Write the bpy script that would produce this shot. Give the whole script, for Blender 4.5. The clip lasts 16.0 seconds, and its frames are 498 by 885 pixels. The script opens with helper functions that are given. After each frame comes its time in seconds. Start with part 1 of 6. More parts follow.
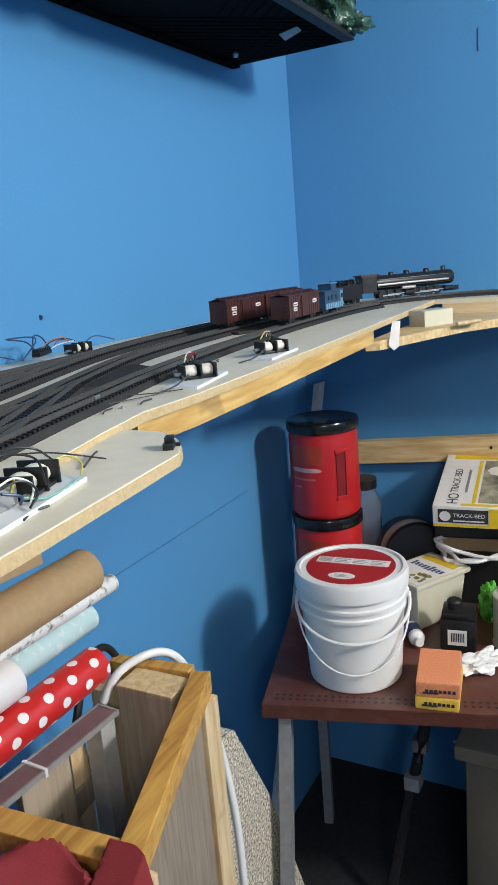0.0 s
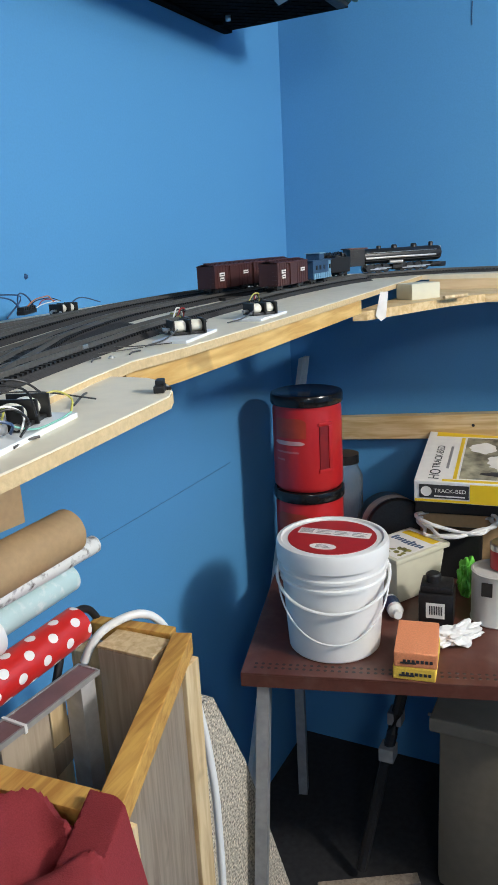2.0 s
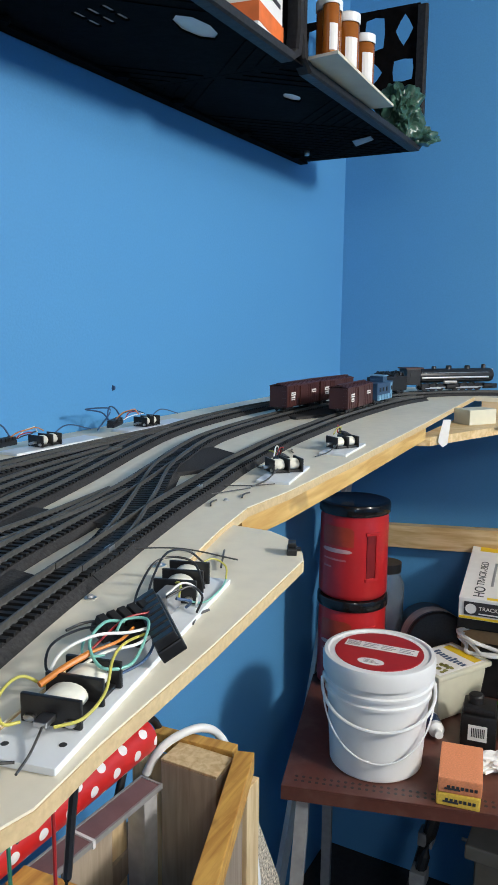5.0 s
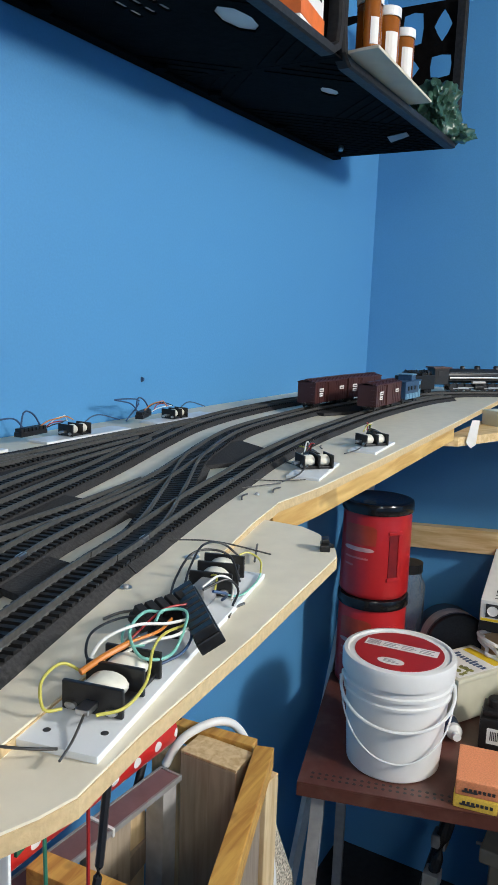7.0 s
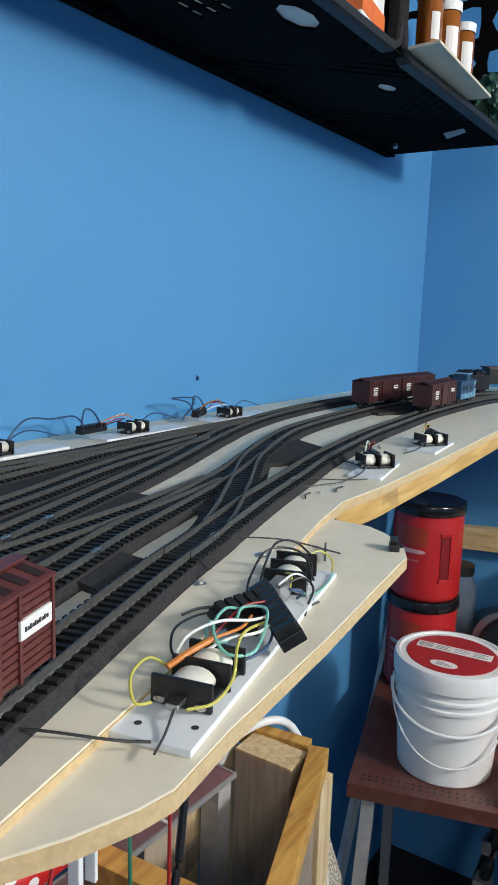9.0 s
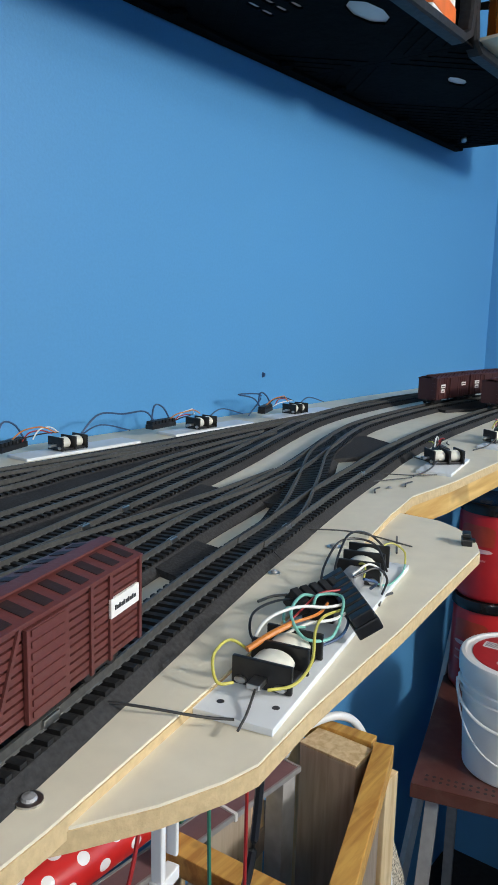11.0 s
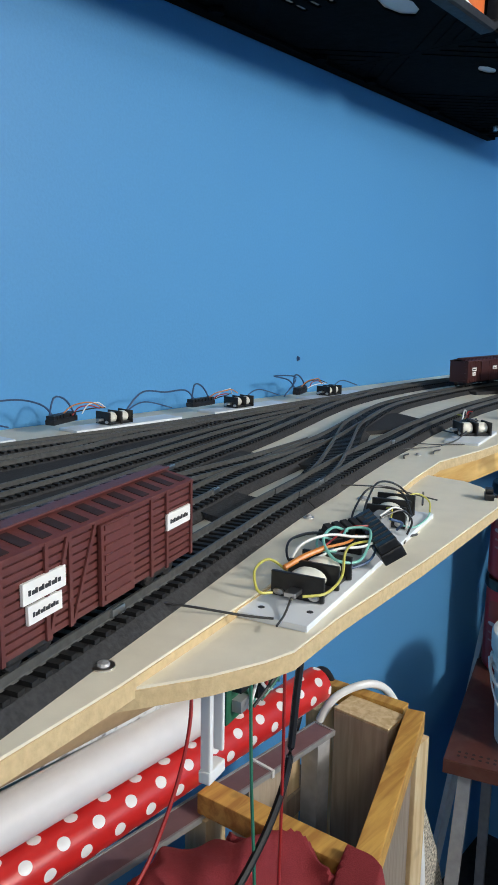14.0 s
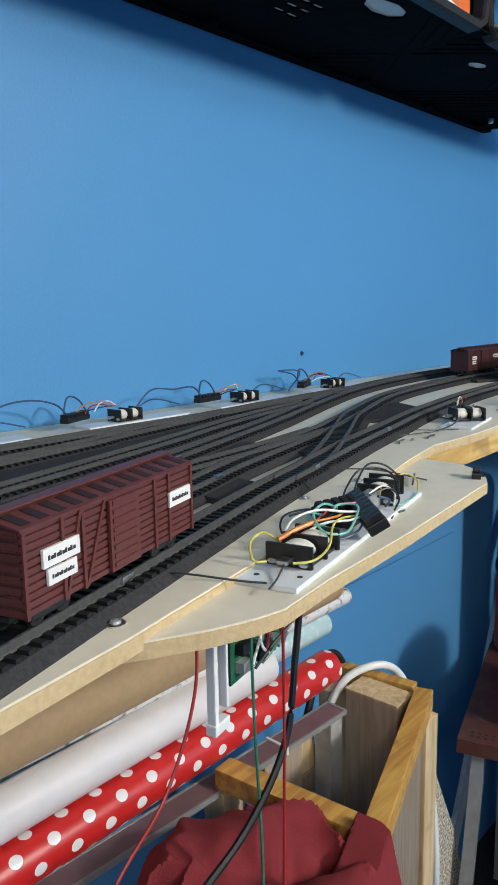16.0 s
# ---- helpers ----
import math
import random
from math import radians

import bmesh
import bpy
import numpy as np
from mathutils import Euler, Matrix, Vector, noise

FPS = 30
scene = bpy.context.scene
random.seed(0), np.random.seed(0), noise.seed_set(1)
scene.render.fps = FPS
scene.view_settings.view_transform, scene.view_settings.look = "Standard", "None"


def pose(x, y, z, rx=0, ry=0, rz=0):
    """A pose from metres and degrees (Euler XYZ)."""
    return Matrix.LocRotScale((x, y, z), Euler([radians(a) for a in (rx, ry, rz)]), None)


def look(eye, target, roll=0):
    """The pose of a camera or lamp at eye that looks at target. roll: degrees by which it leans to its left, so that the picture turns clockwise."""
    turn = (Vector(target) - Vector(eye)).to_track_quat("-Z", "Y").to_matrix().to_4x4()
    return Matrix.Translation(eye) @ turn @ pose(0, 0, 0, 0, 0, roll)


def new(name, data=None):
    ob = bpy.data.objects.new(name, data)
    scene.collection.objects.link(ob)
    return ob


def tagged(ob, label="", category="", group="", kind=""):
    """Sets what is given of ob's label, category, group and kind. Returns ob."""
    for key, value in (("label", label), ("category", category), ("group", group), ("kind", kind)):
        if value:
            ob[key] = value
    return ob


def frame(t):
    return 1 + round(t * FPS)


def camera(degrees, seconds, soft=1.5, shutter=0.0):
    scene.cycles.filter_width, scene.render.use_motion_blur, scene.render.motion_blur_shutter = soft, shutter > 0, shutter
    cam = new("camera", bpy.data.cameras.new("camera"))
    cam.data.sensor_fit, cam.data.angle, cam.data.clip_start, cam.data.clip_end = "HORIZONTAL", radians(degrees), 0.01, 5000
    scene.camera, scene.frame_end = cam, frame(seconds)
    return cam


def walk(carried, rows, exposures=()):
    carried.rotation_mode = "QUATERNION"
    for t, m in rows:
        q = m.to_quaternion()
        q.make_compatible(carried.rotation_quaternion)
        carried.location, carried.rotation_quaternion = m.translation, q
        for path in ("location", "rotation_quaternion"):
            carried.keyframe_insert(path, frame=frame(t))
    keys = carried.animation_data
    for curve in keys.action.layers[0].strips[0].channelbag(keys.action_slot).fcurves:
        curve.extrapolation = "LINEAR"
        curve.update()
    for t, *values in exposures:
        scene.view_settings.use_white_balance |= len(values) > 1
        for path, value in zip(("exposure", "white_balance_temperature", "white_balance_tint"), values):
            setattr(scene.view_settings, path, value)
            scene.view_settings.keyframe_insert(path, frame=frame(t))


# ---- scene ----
cam = camera(36.5, 16.0, soft=0.8)
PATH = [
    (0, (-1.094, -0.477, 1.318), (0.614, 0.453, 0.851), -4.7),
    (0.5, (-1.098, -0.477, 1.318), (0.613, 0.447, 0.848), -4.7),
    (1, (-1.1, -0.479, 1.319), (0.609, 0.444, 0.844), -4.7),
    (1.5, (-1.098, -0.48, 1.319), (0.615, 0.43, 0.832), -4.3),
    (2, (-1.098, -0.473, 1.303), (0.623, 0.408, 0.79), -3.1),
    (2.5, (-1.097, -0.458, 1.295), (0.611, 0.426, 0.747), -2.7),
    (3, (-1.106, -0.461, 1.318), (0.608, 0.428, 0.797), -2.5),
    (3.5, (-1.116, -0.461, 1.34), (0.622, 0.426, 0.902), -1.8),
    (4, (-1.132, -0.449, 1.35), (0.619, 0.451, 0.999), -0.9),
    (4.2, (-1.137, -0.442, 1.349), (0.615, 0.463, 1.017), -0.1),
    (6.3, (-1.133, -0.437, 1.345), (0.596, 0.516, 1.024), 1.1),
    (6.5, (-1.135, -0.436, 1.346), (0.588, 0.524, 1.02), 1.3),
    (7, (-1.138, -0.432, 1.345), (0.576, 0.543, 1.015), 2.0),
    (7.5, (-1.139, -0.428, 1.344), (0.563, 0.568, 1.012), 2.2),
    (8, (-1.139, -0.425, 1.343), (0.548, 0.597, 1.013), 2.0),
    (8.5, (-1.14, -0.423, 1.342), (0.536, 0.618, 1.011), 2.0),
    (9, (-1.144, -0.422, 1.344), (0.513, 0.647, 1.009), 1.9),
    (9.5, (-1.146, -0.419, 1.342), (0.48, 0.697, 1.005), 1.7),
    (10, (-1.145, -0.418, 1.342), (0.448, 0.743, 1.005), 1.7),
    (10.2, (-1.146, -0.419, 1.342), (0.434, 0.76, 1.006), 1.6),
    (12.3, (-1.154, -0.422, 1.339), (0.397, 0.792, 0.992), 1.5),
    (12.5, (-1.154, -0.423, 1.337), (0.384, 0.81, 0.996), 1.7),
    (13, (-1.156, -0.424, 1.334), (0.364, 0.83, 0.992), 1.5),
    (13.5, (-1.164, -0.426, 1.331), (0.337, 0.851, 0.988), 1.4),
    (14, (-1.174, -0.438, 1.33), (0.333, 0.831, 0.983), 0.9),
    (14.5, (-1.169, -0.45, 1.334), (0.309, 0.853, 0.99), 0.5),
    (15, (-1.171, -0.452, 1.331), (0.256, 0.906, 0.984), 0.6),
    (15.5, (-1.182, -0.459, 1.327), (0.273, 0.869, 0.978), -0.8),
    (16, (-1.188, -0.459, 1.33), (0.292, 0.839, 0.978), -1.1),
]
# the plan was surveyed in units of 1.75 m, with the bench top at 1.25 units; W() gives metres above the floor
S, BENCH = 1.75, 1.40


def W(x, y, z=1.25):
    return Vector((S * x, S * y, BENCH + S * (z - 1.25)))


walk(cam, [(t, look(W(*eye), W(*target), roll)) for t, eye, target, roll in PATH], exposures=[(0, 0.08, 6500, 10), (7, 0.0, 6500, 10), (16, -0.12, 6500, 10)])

# ---- light: the ceiling lamp behind the camera and a weaker one farther along the room ----
world = bpy.data.worlds.new("world")
scene.world = world
world.use_nodes = True
world.node_tree.nodes["Background"].inputs[0].default_value = (0.6, 0.65, 0.7, 1)
world.node_tree.nodes["Background"].inputs[1].default_value = 0.01
lamp_data = bpy.data.lights.new("ceiling_lamp_light", "POINT")
lamp_data.shadow_soft_size, lamp_data.energy, lamp_data.color = 0.12, 141, (1.0, 0.967, 0.90)
lamp = new("ceiling_lamp_light", lamp_data)
lamp.location = (-1.06, -2.35, 2.22)
far_data = bpy.data.lights.new("far_lamp_light", "POINT")
far_data.shadow_soft_size, far_data.energy, far_data.color = 0.2, 34, (1.0, 0.967, 0.90)
far_lamp = new("far_lamp_light", far_data)
far_lamp.location = (-3.1, -1.7, 2.25)


# ---- materials ----
def mat(name, color, rough=0.6, metal=0.0, grain=40, vary=0.15, bump=0.1, stain=0.0, stain_scale=3.0, stain_color=None, rand=0.0, emit=0.0, trans=0.0, spec=0.5, alpha=1.0):
    """A plain painted, plastic or fibre surface: fine grain, blotches at a larger scale, slight relief."""
    m = bpy.data.materials.new(name)
    m.use_nodes = True
    nt = m.node_tree
    n, l = nt.nodes, nt.links
    b = n["Principled BSDF"]
    b.inputs["Roughness"].default_value, b.inputs["Metallic"].default_value = rough, metal
    b.inputs["Transmission Weight"].default_value = trans
    b.inputs["Specular IOR Level"].default_value = spec
    b.inputs["Alpha"].default_value = alpha
    co = n.new("ShaderNodeTexCoord")
    fine, big = n.new("ShaderNodeTexNoise"), n.new("ShaderNodeTexNoise")
    fine.inputs["Scale"].default_value, fine.inputs["Detail"].default_value = grain, 5
    big.inputs["Scale"].default_value, big.inputs["Detail"].default_value = stain_scale, 6
    l.new(co.outputs["Object"], fine.inputs["Vector"])
    l.new(co.outputs["Object"], big.inputs["Vector"])
    ramp = n.new("ShaderNodeValToRGB")
    c = np.array(color[:3])
    ramp.color_ramp.elements[0].position, ramp.color_ramp.elements[1].position = 0.3, 0.7
    ramp.color_ramp.elements[0].color = (*(c * (1 - vary)), 1)
    ramp.color_ramp.elements[1].color = (*np.minimum(c * (1 + vary), 1), 1)
    l.new(fine.outputs["Fac"], ramp.inputs["Fac"])
    out = ramp.outputs["Color"]
    if stain > 0:
        mix, sr = n.new("ShaderNodeMixRGB"), n.new("ShaderNodeValToRGB")
        sr.color_ramp.elements[0].position, sr.color_ramp.elements[1].position = 0.52, 0.72
        mul = n.new("ShaderNodeMath")
        mul.operation = "MULTIPLY"
        mul.inputs[1].default_value = stain
        l.new(big.outputs["Fac"], sr.inputs["Fac"])
        l.new(sr.outputs["Color"], mul.inputs[0])
        l.new(mul.outputs[0], mix.inputs["Fac"])
        l.new(out, mix.inputs["Color1"])
        mix.inputs["Color2"].default_value = (*(stain_color or c * 0.5), 1)
        out = mix.outputs["Color"]
    if rand > 0:
        info, hsv, mr = n.new("ShaderNodeObjectInfo"), n.new("ShaderNodeHueSaturation"), n.new("ShaderNodeMapRange")
        mr.inputs["To Min"].default_value, mr.inputs["To Max"].default_value = 1 - rand, 1 + rand
        l.new(info.outputs["Random"], mr.inputs["Value"])
        l.new(mr.outputs["Result"], hsv.inputs["Value"])
        l.new(out, hsv.inputs["Color"])
        out = hsv.outputs["Color"]
    l.new(out, b.inputs["Base Color"])
    if bump > 0:
        bp = n.new("ShaderNodeBump")
        bp.inputs["Strength"].default_value, bp.inputs["Distance"].default_value = bump, 0.002
        l.new(fine.outputs["Fac"], bp.inputs["Height"])
        l.new(bp.outputs["Normal"], b.inputs["Normal"])
    if emit > 0:
        b.inputs["Emission Color"].default_value, b.inputs["Emission Strength"].default_value = (*color, 1), emit
    return m


def wood(name, light, dark, axis=(1, 0, 0), scale=9.0, rough=0.55, knots=0.5):
    """Sawn softwood: stretched grain lines with darker knots."""
    m = bpy.data.materials.new(name)
    m.use_nodes = True
    n, l = m.node_tree.nodes, m.node_tree.links
    b = n["Principled BSDF"]
    b.inputs["Roughness"].default_value = rough
    co, mp = n.new("ShaderNodeTexCoord"), n.new("ShaderNodeMapping")
    mp.inputs["Scale"].default_value = [2.0 if a else 22.0 for a in axis]
    l.new(co.outputs["Object"], mp.inputs["Vector"])
    g, k = n.new("ShaderNodeTexNoise"), n.new("ShaderNodeTexNoise")
    g.inputs["Scale"].default_value, g.inputs["Detail"].default_value, g.inputs["Distortion"].default_value = scale * 0.5, 8, 0.6
    l.new(mp.outputs["Vector"], g.inputs["Vector"])
    k.inputs["Scale"].default_value, k.inputs["Detail"].default_value = 14, 2
    l.new(co.outputs["Object"], k.inputs["Vector"])
    r = n.new("ShaderNodeValToRGB")
    r.color_ramp.elements[0].position, r.color_ramp.elements[1].position = 0.35, 0.62
    r.color_ramp.elements[0].color, r.color_ramp.elements[1].color = (*dark, 1), (*light, 1)
    l.new(g.outputs["Fac"], r.inputs["Fac"])
    kr, mx = n.new("ShaderNodeValToRGB"), n.new("ShaderNodeMixRGB")
    kr.color_ramp.elements[0].position, kr.color_ramp.elements[1].position = 0.66, 0.74
    kr.color_ramp.elements[1].color = (knots, knots, knots, 1)
    l.new(k.outputs["Fac"], kr.inputs["Fac"])
    l.new(kr.outputs["Color"], mx.inputs["Fac"])
    l.new(r.outputs["Color"], mx.inputs["Color1"])
    mx.inputs["Color2"].default_value = (*(np.array(dark) * 0.35), 1)
    l.new(mx.outputs["Color"], b.inputs["Base Color"])
    bp = n.new("ShaderNodeBump")
    bp.inputs["Strength"].default_value, bp.inputs["Distance"].default_value = 0.25, 0.001
    l.new(g.outputs["Fac"], bp.inputs["Height"])
    l.new(bp.outputs["Normal"], b.inputs["Normal"])
    return m


def spots(name, base, dot, scale, radius, rough=0.35):
    """Printed paper with round dots from a cell pattern."""
    m = mat(name, base, rough, vary=0.05, bump=0.02)
    n, l = m.node_tree.nodes, m.node_tree.links
    b = n["Principled BSDF"]
    was = b.inputs["Base Color"].links[0].from_socket
    uv, v = n.new("ShaderNodeUVMap"), n.new("ShaderNodeTexVoronoi")
    v.voronoi_dimensions = "2D"
    v.inputs["Scale"].default_value, v.inputs["Randomness"].default_value = scale, 0.0
    rot = n.new("ShaderNodeMapping")
    rot.inputs["Rotation"].default_value = (0, 0, radians(45))
    l.new(uv.outputs["UV"], rot.inputs["Vector"])
    l.new(rot.outputs["Vector"], v.inputs["Vector"])
    lt, mx = n.new("ShaderNodeMath"), n.new("ShaderNodeMixRGB")
    lt.operation, lt.inputs[1].default_value = "LESS_THAN", radius
    l.new(v.outputs["Distance"], lt.inputs[0])
    l.new(lt.outputs[0], mx.inputs["Fac"])
    l.new(was, mx.inputs["Color1"])
    mx.inputs["Color2"].default_value = (*dot, 1)
    l.new(mx.outputs["Color"], b.inputs["Base Color"])
    return m


BLUE = mat("blue_wall_paint", (0.088, 0.303, 0.580), 0.5, grain=260, vary=0.03, bump=0.15, stain=0.12, stain_scale=1.4, stain_color=(0.085, 0.27, 0.515), spec=0.35)
WHITE_CEIL = mat("ceiling_paint", (0.62, 0.62, 0.60), 0.9, grain=200, vary=0.03)
FLOORM = mat("dark_floor", (0.016, 0.016, 0.018), 0.8, grain=60, vary=0.4, stain=0.5)
BOARD = mat("painted_board", (0.71, 0.655, 0.525), 0.5, grain=55, vary=0.05, bump=0.12, stain=0.35, stain_scale=9, stain_color=(0.57, 0.515, 0.40))
EDGE = mat("raw_plywood_edge", (0.56, 0.42, 0.23), 0.8, grain=260, vary=0.10, bump=0.3, stain=0.18, stain_scale=120, stain_color=(0.34, 0.22, 0.11))
PINE = wood("varnished_pine", (0.62, 0.36, 0.09), (0.40, 0.19, 0.04), knots=0.9)
PINE_F = wood("yellow_pine", (0.70, 0.47, 0.17), (0.52, 0.30, 0.08))
PINE_Y = wood("pale_pine", (0.74, 0.56, 0.31), (0.55, 0.36, 0.15), axis=(0, 1, 0))
PINE_Z = wood("pale_pine_upright", (0.70, 0.55, 0.33), (0.52, 0.36, 0.18), axis=(0, 0, 1))
PLYFACE = wood("plywood_face", (0.72, 0.58, 0.38), (0.60, 0.45, 0.26), axis=(0, 1, 0), knots=0.15)
OLDPINE = wood("old_grey_pine", (0.46, 0.38, 0.29), (0.35, 0.28, 0.20), axis=(0, 0, 1), knots=0.6)
PLANK = wood("weathered_plank", (0.33, 0.27, 0.21), (0.22, 0.17, 0.13), axis=(0, 0, 1))
FOAM = mat("grey_foam_roadbed", (0.042, 0.042, 0.044), 0.95, grain=420, vary=0.25, bump=0.3, stain=0.35, stain_scale=14, stain_color=(0.055, 0.055, 0.056), spec=0.08)
TIE = mat("black_tie_plastic", (0.006, 0.006, 0.007), 0.6, grain=300, vary=0.2)
RAIL = mat("nickel_rail", (0.10, 0.098, 0.092), 0.5, 0.35, grain=300, vary=0.2, bump=0.05)
CARRED = mat("boxcar_brown_plastic", (0.115, 0.030, 0.026), 0.45, grain=380, vary=0.12, bump=0.08, stain=0.25, stain_scale=30, stain_color=(0.07, 0.018, 0.016))
BOXBROWN = mat("dark_boxcar_plastic", (0.060, 0.019, 0.017), 0.45, grain=380, vary=0.12, bump=0.08)
ROOFSHADE = mat("dark_recess_shade", (0.022, 0.009, 0.009), 0.6, grain=380, vary=0.15)
CARDARK = mat("boxcar_roof", (0.070, 0.022, 0.020), 0.5, grain=380, vary=0.15)
BLACK = mat("black_plastic", (0.012, 0.012, 0.013), 0.4, grain=200, vary=0.3)
CRATE = mat("black_crate_plastic", (0.0045, 0.0042, 0.0045), 0.75, grain=90, vary=0.4, bump=0.3, stain=0.4, stain_scale=14, stain_color=(0.011, 0.0105, 0.011), spec=0.03)
LOCO = mat("black_engine_metal", (0.018, 0.018, 0.020), 0.38, 0.3, grain=300, vary=0.3)
SILVER = mat("bright_metal", (0.62, 0.61, 0.60), 0.3, 1.0, grain=200, vary=0.1)
GREYM = mat("grey_metal", (0.38, 0.38, 0.385), 0.5, 0.4, grain=60, vary=0.12, stain=0.3, stain_scale=10)
PALE = mat("white_plastic", (0.80, 0.80, 0.79), 0.32, grain=30, vary=0.02, bump=0.03, stain=0.08, stain_scale=5, stain_color=(0.62, 0.62, 0.6))
PLATE = mat("white_styrene", (0.74, 0.77, 0.80), 0.4, grain=40, vary=0.03, bump=0.02, stain=0.2, stain_scale=22, stain_color=(0.5, 0.54, 0.6))
TAPE = mat("white_coil_tape", (0.76, 0.74, 0.64), 0.5, grain=220, vary=0.06, bump=0.2)
LABEL = mat("white_label", (0.80, 0.78, 0.75), 0.55, vary=0.04, bump=0.02)
INK = mat("dark_print", (0.03, 0.03, 0.035), 0.6, bump=0.0)
CANRED = mat("red_can_plastic", (0.48, 0.018, 0.020), 0.28, grain=60, vary=0.04, bump=0.03)
LIDRED = mat("red_label", (0.42, 0.022, 0.028), 0.35, grain=60, vary=0.05, bump=0.02)
BROWN = mat("brown_painted_steel", (0.105, 0.036, 0.026), 0.35, grain=70, vary=0.12, bump=0.06, stain=0.55, stain_scale=26, stain_color=(0.17, 0.09, 0.07))
CLOTH = mat("maroon_cloth", (0.40, 0.050, 0.062), 0.9, grain=700, vary=0.12, bump=0.35, stain=0.2, stain_scale=6)
KRAFT = mat("kraft_paper", (0.45, 0.30, 0.155), 0.7, grain=120, vary=0.06, bump=0.05)
WRAPW = mat("white_wrap_paper", (0.80, 0.76, 0.74), 0.45, vary=0.03, bump=0.02)
TEAL = mat("pale_teal_floral_wrap", (0.50, 0.66, 0.66), 0.4, vary=0.04, bump=0.02, stain=0.95, stain_scale=70, stain_color=(0.82, 0.84, 0.82))
FLORAL = mat("white_floral_wrap", (0.80, 0.79, 0.76), 0.4, vary=0.03, bump=0.02, stain=1.0, stain_scale=90, stain_color=(0.10, 0.07, 0.06))
POLKA = spots("red_polka_dot_wrap", (0.58, 0.020, 0.018), (0.82, 0.80, 0.78), 1.0, 0.235)
MAUVE = mat("mauve_steel", (0.26, 0.15, 0.155), 0.4, 0.3, grain=50, vary=0.1, stain=0.3, stain_scale=12)
CARPET = mat("speckled_carpet", (0.52, 0.46, 0.37), 0.95, grain=190, vary=0.9, bump=0.9)
ORANGE = mat("orange_sponge", (0.72, 0.26, 0.12), 0.85, grain=300, vary=0.12, bump=0.5)
YELLOW = mat("yellow_sponge", (0.75, 0.50, 0.07), 0.85, grain=300, vary=0.12, bump=0.5)
YELP = mat("yellow_print", (0.80, 0.55, 0.02), 0.45, vary=0.03, bump=0.0)
TUB = mat("cream_tub_plastic", (0.62, 0.60, 0.47), 0.4, vary=0.03, bump=0.02)
GREEN = mat("bright_green_plastic", (0.12, 0.46, 0.05), 0.4, vary=0.1)
BAGGREEN = mat("green_plastic_bag", (0.045, 0.12, 0.085), 0.3, grain=60, vary=0.35, bump=0.2, trans=0.3)
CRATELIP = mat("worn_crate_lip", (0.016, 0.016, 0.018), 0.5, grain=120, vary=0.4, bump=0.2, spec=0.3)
GLOSS = mat("glossy_black_plastic", (0.010, 0.010, 0.011), 0.16, grain=60, vary=0.2, bump=0.02)
SHADELINE = mat("blue_shadow_line", (0.05, 0.18, 0.38), 0.6, vary=0.1)
AMBER = mat("amber_plastic", (0.48, 0.15, 0.02), 0.2, grain=20, vary=0.1, bump=0.0, trans=0.4)
PCB = mat("green_circuit_board", (0.02, 0.12, 0.06), 0.4, grain=150, vary=0.3)
CABOOSE = mat("blue_caboose_plastic", (0.024, 0.068, 0.14), 0.45, grain=300, vary=0.15)
CABLIGHT = mat("pale_blue_caboose_trim", (0.16, 0.32, 0.46), 0.45, grain=300, vary=0.1)
CLEAR = mat("clear_plastic", (0.85, 0.9, 0.92), 0.12, vary=0.02, bump=0.0, trans=0.92)
WIREM = {c: mat(c + "_wire_insulation", v, 0.4, vary=0.05, bump=0.0) for c, v in dict(black=(0.012, 0.012, 0.014), red=(0.35, 0.02, 0.02), green=(0.03, 0.16, 0.10), yellow=(0.55, 0.50, 0.10), white=(0.75, 0.75, 0.72), orange=(0.60, 0.20, 0.03), teal=(0.20, 0.50, 0.42), blue=(0.03, 0.07, 0.16), steel=(0.055, 0.052, 0.05)).items()}


# ---- building helpers ----
def link(name, bm, material, parent=None, label="", smooth=False):
    me = bpy.data.meshes.new(name)
    bm.to_mesh(me)
    bm.free()
    me.materials.append(material)
    if smooth:
        me.polygons.foreach_set("use_smooth", [True] * len(me.polygons))
        me.set_sharp_from_angle(angle=radians(40))
    ob = new(name, me)
    ob.parent = parent
    if label:
        ob["label"] = label
    return ob


def part(name, bm, material, parent, label="", smooth=False):
    return link(name, bm, material, parent, label, smooth)


def thing(name, m, label, category, group=""):
    e = new(name)
    e.empty_display_size = 0.05
    e.matrix_basis = m
    return tagged(e, label, category, group)


def structure(ob, label):
    return tagged(ob, label, "", "", "structure")


def box(bm, x0, x1, y0, y1, z0, z1, bevel=0.0, m=None):
    v = bmesh.ops.create_cube(bm, size=1.0)["verts"]
    bmesh.ops.scale(bm, vec=(x1 - x0, y1 - y0, z1 - z0), verts=v)
    bmesh.ops.translate(bm, vec=((x0 + x1) / 2, (y0 + y1) / 2, (z0 + z1) / 2), verts=v)
    if bevel > 0:
        es = list({e for q in v for e in q.link_edges})
        r = bmesh.ops.bevel(bm, geom=es, offset=bevel, segments=2, affect="EDGES", profile=0.6)
        v = list({q for f in r["faces"] for q in f.verts} | {q for q in v if q.is_valid})
    if m is not None:
        bmesh.ops.transform(bm, matrix=m, verts=v)
    return bm


def boxm(*a, bevel=0.0, m=None):
    return box(bmesh.new(), *a, bevel=bevel, m=m)


